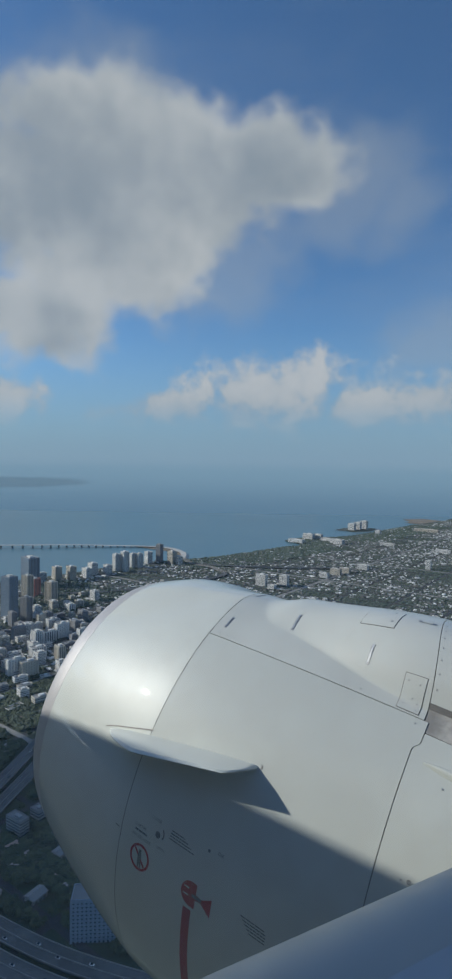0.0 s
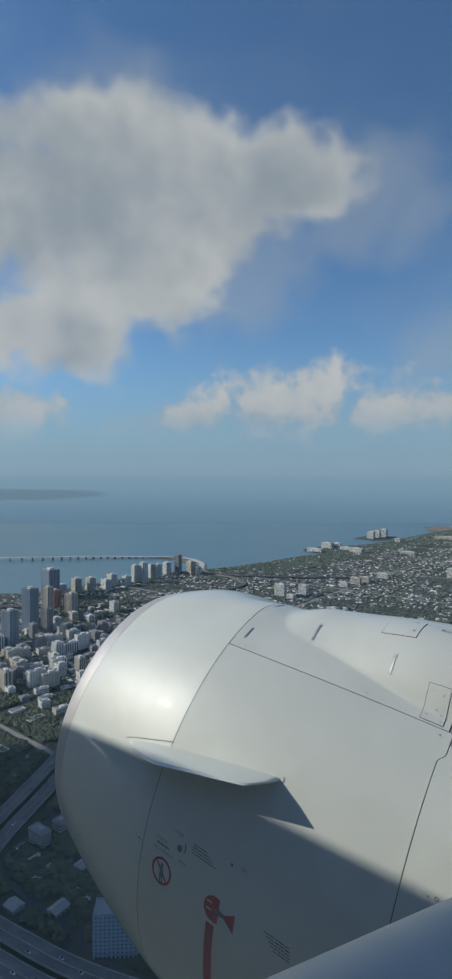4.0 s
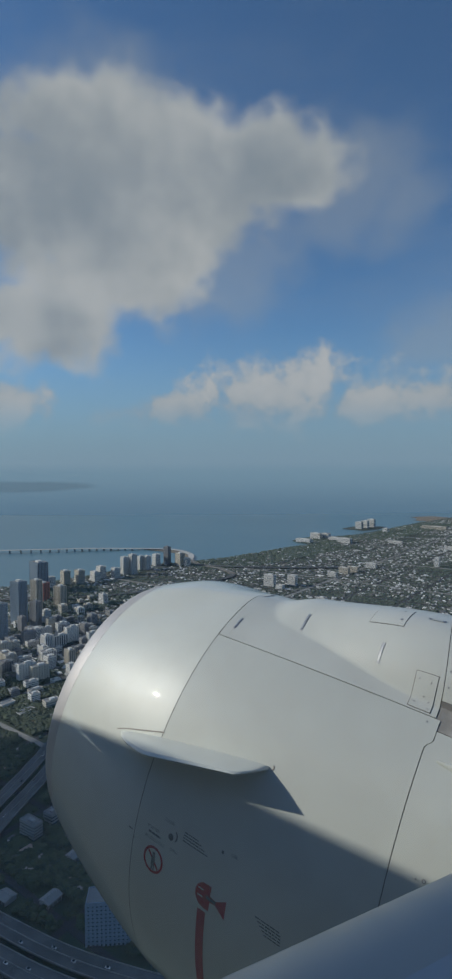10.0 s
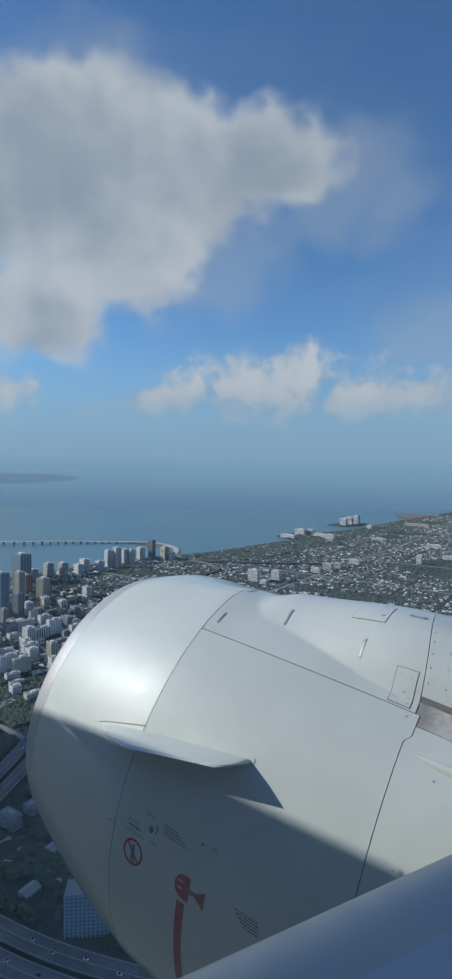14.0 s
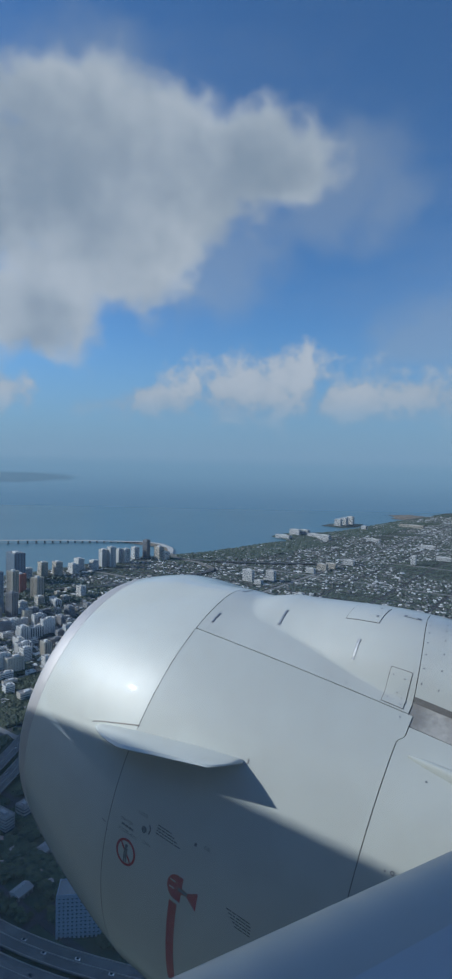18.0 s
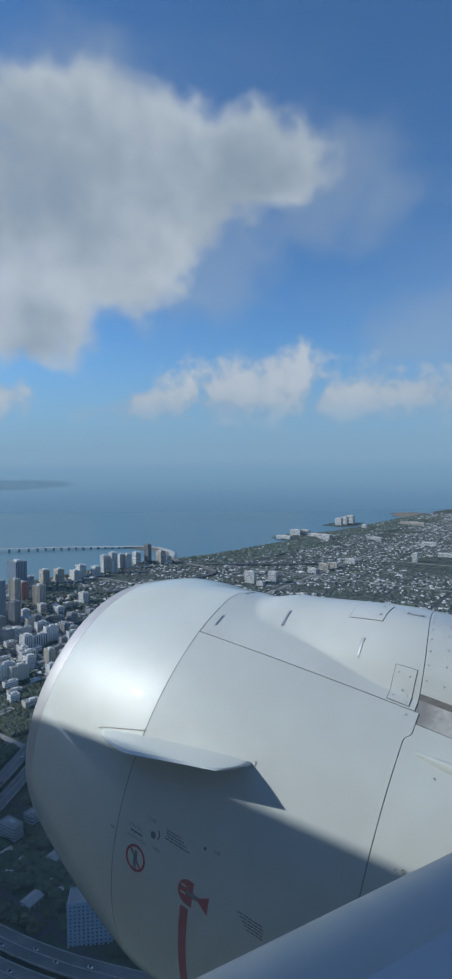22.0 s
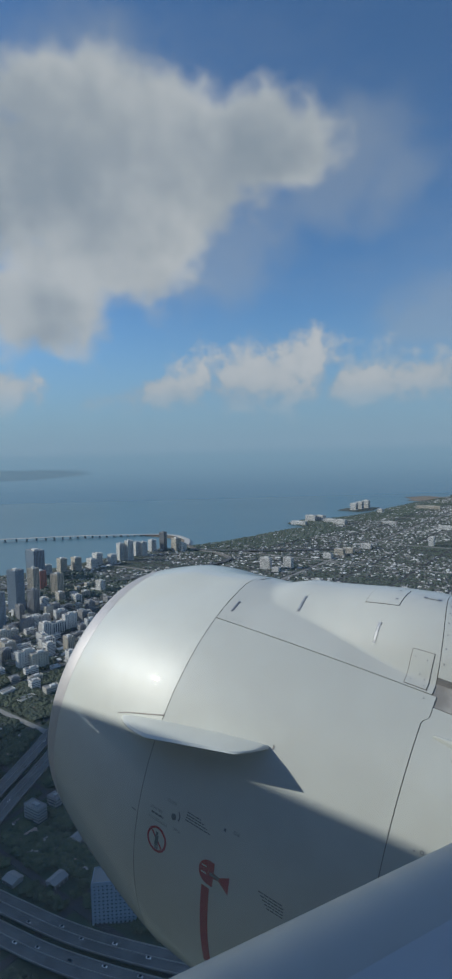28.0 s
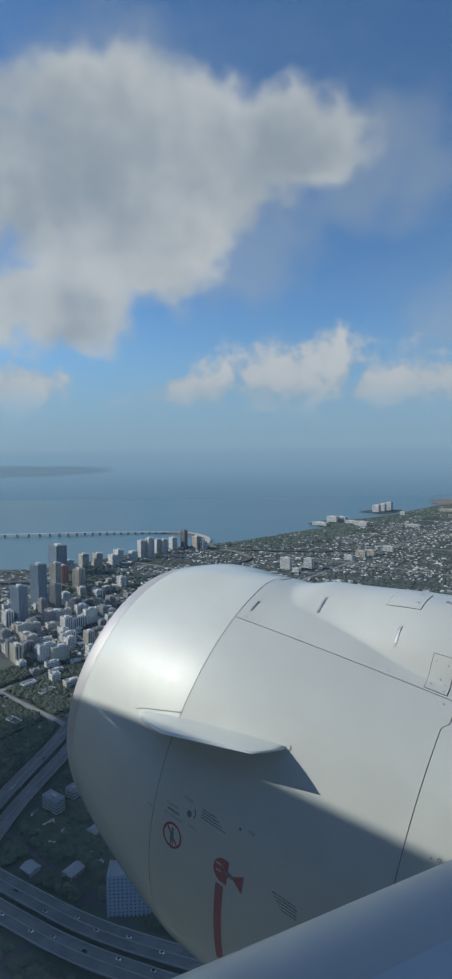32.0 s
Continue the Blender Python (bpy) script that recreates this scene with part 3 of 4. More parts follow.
land_mat = ground_material("city_ground", (0.066, 0.085, 0.070), (0.090, 0.104, 0.088), (0.125, 0.128, 0.118), 40.0)
park_mat = ground_material("park_ground", (0.040, 0.062, 0.040), (0.055, 0.080, 0.048), (0.085, 0.09, 0.068), 40.0)
sand_mat = ground_material("bare_ground", (0.20, 0.17, 0.13), (0.26, 0.22, 0.17), (0.33, 0.29, 0.24), 20.0)
asphalt = surface("asphalt", (0.060, 0.063, 0.066), 0.9, vary=0.3, size=8.0)
concrete_road = surface("pale_road_concrete", (0.27, 0.265, 0.25), 0.85, vary=0.2, size=8.0)
water = bpy.data.materials.new("bay_water")
water.use_nodes = True
k = Net(water.node_tree)
where = k.add("ShaderNodeTexCoord").outputs["Object"]
swell_n, ripple = k.noise(where, 0.0016, 4.0), k.noise(where, 0.35, 6.0, 0.65)
colour = k.mix(k.ramp(swell_n, 0.35, 0.7), (0.078, 0.190, 0.250, 1), (0.094, 0.212, 0.272, 1))
wave = k.add("ShaderNodeBump", {"Height": ripple, "Strength": 0.06, "Distance": 1.0})
p = k.add("ShaderNodeBsdfPrincipled", {"Base Color": colour, "Roughness": 0.30, "IOR": 1.33, "Specular IOR Level": 0.40, "Normal": wave.outputs[0]})
k.tree.links.new(p.outputs[0], k.add("ShaderNodeOutputMaterial").inputs[0])


def sheet(name, outline, z, material, **tags):
    bm = bmesh.new()
    bm.faces.new([bm.verts.new((x * CITY, y * CITY, z)) for x, y in outline])
    bmesh.ops.triangulate(bm, faces=bm.faces[:])
    me = bpy.data.meshes.new(name)
    bm.normal_update()
    for f in bm.faces:
        if f.normal.z < 0:
            f.normal_flip()
    bm.to_mesh(me)
    bm.free()
    me.materials.append(material)
    return tagged(new(name, me), kind="structure", **tags)


sheet("water", [(-16000, -9000), (9000, -9000), (9000, 16000), (-16000, 16000)], 0.0, water, label="calm blue bay water with fine ripples", category="water")


def rough_line(points, step, wobble, seed):
    """Breaks a line into short steps with a natural wobble."""
    out = []
    for (x0, y0), (x1, y1) in zip(points, points[1:]):
        k = max(1, int(math.hypot(x1 - x0, y1 - y0) / step))
        for i in range(k):
            x, y = x0 + (x1 - x0) * i / k, y0 + (y1 - y0) * i / k
            q = Vector((x * 0.02, y * 0.02, seed))
            out.append((x + wobble * noise.noise(q), y + wobble * noise.noise(q + Vector((9, 4, 2)))))
    return out + [points[-1]]


COAST = [(-3200, -700), (-2100, 150), (-1560, 560), (-1255, 800), (-1230, 1000), (-1225, 1200), (-1140, 1330), (-1085, 1480), (-1050, 1760), (-1010, 1900),
         (-1130, 1960), (-1120, 2110), (-1030, 2200), (-985, 2320), (-960, 2600), (-930, 3000), (-880, 3400), (-840, 3900), (-700, 4700), (-300, 5800), (1500, 7500)]
coast = rough_line(COAST, 30, 14, 1.0)
sheet("ground", coast + [(7000, 7500), (7000, -5000), (-3200, -5000)], 2.5, land_mat, label="tree-covered coastal city ground", category="ground")
isle = rough_line([(-1150, 2480), (-1030, 2460), (-990, 2560), (-1010, 2690), (-1110, 2680), (-1150, 2600), (-1150, 2480)], 20, 8, 2.0)
sheet("ground_island", isle[:-1], 2.2, land_mat, label="small built-up island off the coast", category="island")
sheet("ground_marina", rough_line([(-900, 3060), (-1010, 3100), (-1000, 3180), (-1090, 3300), (-1000, 3420), (-870, 3380), (-900, 3060)], 30, 10, 4.0)[:-1], 2.3, sand_mat, label="pale built-up marina point on the coast", category="ground")
sheet("park", rough_line([(-1150, 640), (-985, 560), (-900, 700), (-960, 860), (-1080, 900), (-1150, 640)], 30, 10, 5.0)[:-1], 2.9, park_mat, label="dark wooded park between towers", category="park")
# darker green sheet laid over the near quarter's ground
sheet("park_lawns", rough_line([(-760, 250), (-330, 60), (-120, 110), (-130, 260), (-330, 460), (-620, 520), (-760, 250)], 30, 10, 9.0)[:-1], 2.7, park_mat, label="dark green ground sheet round low houses", category="park")
sheet("bare_lot", rough_line([(-430, 300), (-390, 286), (-400, 330), (-425, 345), (-430, 300)], 8, 3, 6.0)[:-1], 3.0, sand_mat, label="pale bare building lot", category="lot")


def strip(name, points, width, z, material, rise=None, label="", category="road"):
    """A road or bridge deck along a line, with real thickness."""
    pts = [Vector((x * CITY, y * CITY, 0)) for x, y in points]
    verts, faces = [], []
    for i, q in enumerate(pts):
        d = (pts[min(i + 1, len(pts) - 1)] - pts[max(i - 1, 0)]).normalized()
        side = Vector((-d.y, d.x, 0)) * width / 2
        h = z + (rise(i / (len(pts) - 1)) if rise else 0.0)
        for sx, dz in ((-1, 0), (1, 0), (1, -1.2), (-1, -1.2)):
            verts.append(q + side * sx + Vector((0, 0, h + dz)))
    for i in range(len(pts) - 1):
        for j in range(4):
            k = (j + 1) % 4
            faces.append((i * 4 + j, i * 4 + k, (i + 1) * 4 + k, (i + 1) * 4 + j))
    return tagged(new(name, mesh_of(name, verts, faces)), label, category, "", "structure"), material


def road(*args, **kw):
    ob, m = strip(*args, **kw)
    ob.data.materials.append(m)
    return ob


def curve_pts(points, k=8):
    """A smooth line through the points."""
    out, q = [], [Vector(p) for p in points]
    for i in range(len(q) - 1):
        a, b, c, d = q[max(i - 1, 0)], q[i], q[i + 1], q[min(i + 2, len(q) - 1)]
        for j in range(k):
            t = j / k
            out.append(tuple(0.5 * ((2 * b) + (c - a) * t + (2 * a - 5 * b + 4 * c - d) * t * t + (3 * b - a - 3 * c + d) * t ** 3)))
    return out + [tuple(q[-1])]


ROADS_PLAN = [curve_pts([(-1150, 1345), (-1060, 1290), (-960, 1270), (-880, 1180), (-960, 900), (-1130, 700), (-1500, 430)]),
              curve_pts([(-1060, 1290), (-960, 1330), (-830, 1400), (-700, 1500)]),
              curve_pts([(-380, 150), (-430, 225), (-473, 308), (-518, 384), (-580, 470), (-690, 560)]),
              curve_pts([(-362, 158), (-412, 232), (-454, 314), (-500, 392), (-563, 480), (-670, 575)]),
              curve_pts([(-470, 160), (-390, 178), (-318, 190), (-276, 198), (-236, 210), (-185, 230), (-130, 258)]),
              curve_pts([(-466, 143), (-386, 161), (-314, 173), (-272, 181), (-231, 193), (-180, 212), (-124, 240)])]
highway_grey = surface("worn_highway_concrete", (0.13, 0.13, 0.127), 0.85, vary=0.3, size=14.0, second=(0.18, 0.177, 0.168))
bridge_mat = surface("pale_bridge_concrete", (0.52, 0.51, 0.48), 0.8, vary=0.15, size=10.0)
bridge_line = curve_pts([(-1150, 1345), (-1240, 1445), (-1380, 1480), (-1560, 1340), (-1760, 1130), (-2100, 830), (-2500, 520)], 10)
causeway = road("causeway_bridge", bridge_line, 26, 7, bridge_mat, lambda t: 9 * math.sin(math.pi * min(1, max(0, (t - 0.35) / 0.6))) ** 2, "long pale causeway bridge over the bay", "bridge")
causeway["kind"] = "thing"
pier_bm = box_bm(14, 2.2, 1.0, bevel=0.1)
pier_me = bpy.data.meshes.new("pier")
pier_bm.to_mesh(pier_me)
pier_bm.free()
pier_me.materials.append(bridge_mat)
for i in range(22, len(bridge_line) - 1):
    x, y = bridge_line[i]
    t = i / (len(bridge_line) - 1)
    h = 6 + 9 * math.sin(math.pi * min(1, max(0, (t - 0.35) / 0.6))) ** 2
    pier = new("pier", pier_me)
    pier.matrix_world = Matrix.Translation((x * CITY, y * CITY, -0.5)) @ Matrix.Diagonal((1, 1, h + 0.2, 1))
    pier.parent = causeway
for pts in ROADS_PLAN:
    viaduct = road("highway_viaduct", pts, 19, 8.0, highway_grey, label="pale raised multi-lane highway on concrete piers", category="highway")
    viaduct["kind"] = "thing"
    edge = [Vector((x * CITY, y * CITY, 8.0)) for x, y in pts]
    for off, tall, name in ((-9.3, 1.0, "parapet"), (9.3, 1.0, "parapet"), (0.0, 0.9, "median_barrier")):
        rail_v, rail_f = [], []
        for i, q in enumerate(edge):
            d = (edge[min(i + 1, len(edge) - 1)] - edge[max(i - 1, 0)]).normalized()
            side = Vector((-d.y, d.x, 0))
            rail_v += [q + side * (off - 0.25), q + side * (off - 0.2) + Vector((0, 0, tall)), q + side * (off + 0.2) + Vector((0, 0, tall)), q + side * (off + 0.25)]
        for i in range(len(edge) - 1):
            rail_f += [(4 * i + j, 4 * i + j + 1, 4 * i + j + 5, 4 * i + j + 4) for j in range(3)]
        part(name, mesh_of(name, rail_v, rail_f), concrete_road, viaduct)
    for x, y in pts[1:-1:2]:
        leg = new("pier", pier_me)
        leg.matrix_world = Matrix.Translation((x * CITY, y * CITY, 2.4)) @ Matrix.Diagonal((1, 1, 4.6, 1))
        leg.parent = viaduct
beach_key = rough_line([(-1180, 1385), (-1260, 1465), (-1400, 1505), (-1480, 1450), (-1420, 1440), (-1300, 1440), (-1180, 1385)], 15, 6, 7.0)
sheet("ground_key", beach_key[:-1], 2.2, sand_mat, label="narrow sandy key along the causeway", category="ground")

X_AVENUES = [-1000 + 118 * i for i in range(18)]
Y_STREETS = [150 + 66 * i for i in range(44)]


def on_land(x, y, margin=0.0):
    """True where a plan point lies inland of the coast."""
    best = None
    for (x0, y0), (x1, y1) in zip(COAST, COAST[1:]):
        if min(y0, y1) <= y < max(y0, y1):
            edge = x0 + (x1 - x0) * (y - y0) / (y1 - y0)
            best = edge if best is None else max(best, edge)
    return best is not None and x > best + margin


for i, x in enumerate(X_AVENUES):
    ys = [y for y in range(100, 3200, 50) if on_land(x, y, 15)]
    if len(ys) > 4:
        road("road", [(x, y) for y in ys], 13 if i % 4 == 3 else 8, 3.0 + 0.02 * i, concrete_road if i % 4 == 3 else asphalt, label="straight city avenue", category="road")
for i, y in enumerate(Y_STREETS):
    xs_ = [x for x in range(-1250, 1100, 40) if on_land(x, y, 15)]
    if len(xs_) > 4:
        road("road", [(x, y) for x in xs_], 9 if i % 5 == 3 else 7, 3.5 + 0.02 * i, concrete_road if i % 5 == 3 else asphalt, label="straight city street", category="road")

# ---- buildings ----
wall_white = surface("white_render_wall", (0.72, 0.715, 0.69), 0.8, vary=0.12, size=12.0, per_piece=0.5, second=(0.58, 0.55, 0.50))
wall_cream = surface("cream_concrete_wall", (0.58, 0.54, 0.46), 0.85, vary=0.15, size=12.0, per_piece=0.5, second=(0.40, 0.35, 0.28))
wall_grey = surface("grey_concrete_wall", (0.30, 0.30, 0.30), 0.85, vary=0.2, size=12.0, per_piece=0.4, second=(0.22, 0.22, 0.23))
glass_blue = surface("blue_tower_glass", (0.26, 0.33, 0.40), 0.3, 0.0, 0.2, 10.0, second=(0.34, 0.41, 0.47))
wall_pink = surface("salmon_wall", (0.50, 0.20, 0.16), 0.85, vary=0.15, size=12.0)
glass_dark = surface("dark_tower_glass", (0.075, 0.10, 0.12), 0.16, 0.1, 0.3, 10.0, per_piece=0.4, second=(0.08, 0.10, 0.11))
roof_pale = surface("pale_flat_roof", (0.30, 0.295, 0.285), 0.9, vary=0.25, size=6.0, per_piece=0.5, second=(0.30, 0.29, 0.28))
roof_dark = surface("dark_flat_roof", (0.16, 0.155, 0.15), 0.9, vary=0.3, size=6.0)
tank_metal = surface("roof_plant_metal", (0.36, 0.37, 0.38), 0.5, 0.5, 0.2, 2.0)
WALLS = {"white": wall_white, "cream": wall_cream, "grey": wall_grey, "pink": wall_pink, "glass": glass_dark, "blue": glass_blue}
STOREY = 3.3


def shared(name, bm, material):
    me = bpy.data.meshes.new(name)
    bm.to_mesh(me)
    bm.free()
    me.materials.append(material)
    return me


def place(name, me, parent, x=0.0, y=0.0, z=0.0, turn=0.0, sx=1.0, sy=1.0, sz=1.0):
    ob = new(name, me)
    ob.parent = parent
    ob.matrix_basis = Matrix.Translation((x, y, z)) @ Matrix.Rotation(radians(turn), 4, "Z") @ Matrix.Diagonal((sx, sy, sz, 1))
    return ob


UNIT = {k: shared("unit_" + k, box_bm(1, 1, 1), m) for k, m in (*WALLS.items(), ("roof", roof_pale), ("dark", roof_dark), ("tank", tank_metal))}
BEV = {k: shared("block_" + k, box_bm(1, 1, 1, bevel=0.04), m) for k, m in (("tank", tank_metal), ("white", wall_white), ("roof", roof_pale))}


def tower(name, x, y, w, d, h, wall="white", turn=0.0, slabs=True, piers=0, label="", category="building", group="", crown=True, z=2.6):
    """A building: dark glazed body, floor slabs or piers in front of it, roof slab, parapet and plant."""
    b = empty(name, Matrix.Translation((x * CITY, y * CITY, z)) @ Matrix.Rotation(radians(turn), 4, "Z"), label=label, category=category, group=group)
    solid = "glass" if slabs or piers else wall
    place("body", UNIT[solid], b, sx=w, sy=d, sz=h)
    if slabs:
        floors = max(2, min(34, round(h / STOREY)))
        gap = h / floors
        for i in range(floors):
            place("floor_slab", UNIT[wall], b, z=i * gap + gap * 0.52, sx=w + 1.2, sy=d + 1.2, sz=gap * 0.60)
    if piers:
        for i in range(piers + 1):
            u = -0.5 + i / piers
            for side in (-1, 1):
                place("pier", UNIT[wall], b, u * w, side * (d / 2 + 0.25), 0, sx=max(0.9, w / piers * 0.55), sy=1.3, sz=h + 0.4)
        k = max(2, round(piers * d / w))
        for i in range(k + 1):
            u = -0.5 + i / k
            for side in (-1, 1):
                place("pier", UNIT[wall], b, side * (w / 2 + 0.25), u * d, 0, sx=1.3, sy=max(0.9, d / k * 0.55), sz=h + 0.4)
    roof = place("roof", UNIT["roof" if wall != "glass" else "dark"], b, z=h, sx=w + 0.8, sy=d + 0.8, sz=0.6)
    for u, v, su, sv_ in ((0, d / 2 + 0.3, w + 1.6, 0.5), (0, -d / 2 - 0.3, w + 1.6, 0.5), (w / 2 + 0.3, 0, 0.5, d + 1.1), (-w / 2 - 0.3, 0, 0.5, d + 1.1)):
        place("parapet", UNIT[wall if wall != "glass" else "grey"], b, u, v, h, sx=su, sy=sv_, sz=1.7)
    if crown:
        place("plant_room", BEV["tank" if wall in ("glass", "grey") else "white"], b, w * 0.08, -d * 0.05, h + 0.6, sx=w * 0.38, sy=d * 0.42, sz=min(5.0, 2 + h * 0.05))
        rng = random.Random(int(abs(x * 7 + y * 3)))
        for i in range(3):
            place("roof_unit", BEV["tank"], b, (rng.random() - 0.5) * w * 0.8, (rng.random() - 0.5) * d * 0.8, h + 0.6, rng.random() * 20, 1.6 + rng.random() * 2, 1.4 + rng.random() * 2, 1.2 + rng.random())
    return b


gable_me = mesh_of("gable_roof", [(-0.5, -0.5, 0), (0.5, -0.5, 0), (0.5, 0.5, 0), (-0.5, 0.5, 0), (-0.5, 0, 1), (0.5, 0, 1), (-0.5, -0.5, -0.15), (0.5, -0.5, -0.15), (0.5, 0.5, -0.15), (-0.5, 0.5, -0.15)],
                   [(0, 1, 5, 4), (2, 3, 4, 5), (1, 2, 5), (3, 0, 4), (6, 7, 1, 0), (7, 8, 2, 1), (8, 9, 3, 2), (9, 6, 0, 3), (9, 8, 7, 6)])
gable_me.materials.append(roof_pale)


def shed(x, y, w, d, h, turn):
    """A long low building with a shallow gable roof, skylight strips and vents."""
    b = empty("warehouse", Matrix.Translation((x * CITY, y * CITY, 2.6)) @ Matrix.Rotation(radians(turn), 4, "Z"), label="long low warehouse with a pale gable roof", category="building", group="warehouses")
    place("wall", UNIT["grey"], b, sx=w, sy=d, sz=h)
    place("roof", gable_me, b, z=h, sx=w + 1.2, sy=d + 1.4, sz=2.2)
    for i in range(4):
        place("roof_vent", BEV["tank"], b, (-0.36 + 0.24 * i) * w, 0.2, h + 1.9, 0, 1.4, 1.4, 1.0)
    for i in range(3):
        place("dock_door", UNIT["dark"], b, (-0.3 + 0.3 * i) * w, -d / 2 - 0.05, 0, 0, 3.2, 0.2, 3.2)
    return b


# plan x, plan y, width, height
COAST_TOWERS = [(-1174, 880, 24, 36), (-1156, 911, 25, 35), (-1148, 956, 27, 25), (-1170, 994, 27, 31), (-1140, 1020, 20, 26),
                (-1178, 1218, 20, 35), (-1116, 1257, 28, 39), (-1093, 1263, 14, 24), (-1187, 845, 17, 24)]
for i, (x, y, w, h) in enumerate(COAST_TOWERS):
    tower("apartment_tower", x, y, w * CITY, 17 * CITY, h * CITY, "cream" if i in (0, 1, 6) else "white", -14, True, 0, "cream balconied apartment tower by the bay" if i in (0, 1, 6) else "white balconied apartment tower by the bay", group="bayfront towers")
for x, y, w, h in [(-1156, 1067, 19, 48), (-1138, 1082, 20, 55), (-1167, 1142, 15, 40), (-1153, 1154, 17, 40)]:
    tower("condominium_tower", x, y, w * CITY, 15 * CITY, h * CITY, "white", -16, False, 6, "slim white condominium tower with dark glass stripes", group="bayfront towers")
tower("glass_tower", -1177, 804, 45 * CITY, 26 * CITY, 70 * CITY, "blue", -10, False, 12, "broad blue-grey glass tower by the bay", "office tower")
tower("unfinished_tower", -1160, 1248, 17 * CITY, 15 * CITY, 56 * CITY, "grey", 4, True, 0, "grey concrete tower under construction", "tower")
for i, (x, y, w, h) in enumerate([(-738, 1171, 28, 29), (-694, 1208, 22, 26), (-699, 1157, 18, 10), (-661, 1369, 23, 13), (-654, 1428, 28, 17), (-646, 1472, 29, 14), (-474, 1686, 14, 27),
                                  (-626, 1555, 30, 15), (-751, 2107, 53, 10), (-527, 2050, 50, 12), (-559, 1103, 19, 9), (-417, 1821, 44, 12)]):
    tower("apartment_block", x, y, w * CITY, 12 * CITY, h * CITY, "cream" if i in (4, 5) else "white", 0, True, 0, "cream apartment block among trees" if i in (4, 5) else "white apartment block among trees", group="inland blocks")
for i, (x, y, w, h) in enumerate([(-1073, 2066, 46, 24), (-1045, 2093, 41, 22), (-988, 2064, 46, 13), (-923, 2021, 52, 18), (-1081, 2532, 32, 32), (-1071, 2579, 33, 35), (-1059, 2631, 33, 39), (-920, 2456, 22, 18), (-1062, 1941, 65, 14), (-773, 2701, 115, 14)]):
    tower("shore_building", x, y, w * CITY, 20 * CITY, h * CITY, "cream" if i == 9 else "white", -4, True, 0, "white terraced building on the island" if 4 <= i <= 6 else "white building on the shore point", group="shore buildings")
for i, (x, y, w, h) in enumerate([(-931, 650, 31, 23), (-946, 701, 32, 21), (-912, 716, 29, 16), (-836, 687, 34, 22), (-936, 801, 31, 27), (-926, 750, 24, 15), (-836, 563, 28, 23), (-811, 608, 28, 22),
                                  (-772, 540, 27, 30), (-771, 633, 23, 20), (-701, 495, 24, 21), (-740, 450, 20, 18), (-686, 445, 27, 12), (-800, 500, 17, 24), (-867, 640, 17, 15), (-740, 590, 15, 16)]):
    tower("mid_rise_block", x, y, w * 0.62 * CITY, 12 * CITY, h * 0.85 * CITY, ("white", "cream", "white", "grey")[i % 4], -10 - 6 * (i % 2), i % 3 != 2, 5 if i % 3 == 2 else 0, ("white", "cream", "white", "grey")[i % 4] + " mid-rise apartment block with flat roof", group="mid-rise blocks")
for i, (x, y, w, h, wall) in enumerate([(-960, 610, 24, 80, "blue"), (-1020, 690, 18, 62, "cream"), (-880, 520, 22, 66, "blue"), (-1000, 735, 20, 44, "cream"), (-890, 600, 16, 52, "grey"), (-1075, 745, 20, 40, "pink")]):
    tower("high_rise", x, y, w * CITY, w * 0.8 * CITY, h * CITY, wall, 5, False, 9 if wall == "blue" else 5, {"blue": "blue-grey glass high-rise office tower", "cream": "cream high-rise with window stripes", "grey": "grey concrete downtown high-rise tower", "pink": "salmon-red concrete high-rise tower"}[wall], group="downtown high-rises")
fill = random.Random(21)
placed = []
while len(placed) < 64:
    x, y = fill.uniform(-1010, -560), fill.uniform(400, 860)
    if not 0.42 * -x < y < -1.0 * x + 40 or not on_land(x, y, 40) or any(math.hypot(x - a, y - b) < 24 for a, b in placed):
        continue
    if -1150 < x < -900 and 640 < y < 860 and fill.random() < 0.7:
        continue
    placed.append((x, y))
    wall = fill.choice(("white", "white", "cream", "grey"))
    tower("small_block", x, y, fill.uniform(14, 30), fill.uniform(10, 16), fill.uniform(7, 20), wall, -12 + 90 * fill.randrange(2), True, 0, wall + " small apartment block with flat roof", group="small blocks")
while len(placed) < 104:
    x, y = fill.uniform(-920, -640), fill.uniform(410, 640)
    if not 0.50 * -x < y < 0.95 * -x or any(math.hypot(x - a, y - b) < 19 for a, b in placed):
        continue
    placed.append((x, y))
    wall = fill.choice(("white", "white", "cream", "grey"))
    tower("mid_rise_block", x, y, fill.uniform(18, 34), fill.uniform(11, 18), fill.uniform(14, 36), wall, -12 + 90 * fill.randrange(2), fill.random() < 0.6, 6, wall + " mid-rise block in a dense quarter", group="mid-rise blocks")
low_spots = [(-262, 229, 32, 27, "blue"), (-390, 255, 17, 12, "grey"), (-300, 262, 19, 5, "grey"), (-318, 222, 12, 6, "grey"), (-345, 205, 11, 5, "grey"),
             (-392, 276, 10, 8, "grey"), (-195, 243, 15, 5, "grey"), (-340, 262, 16, 6, "grey")]
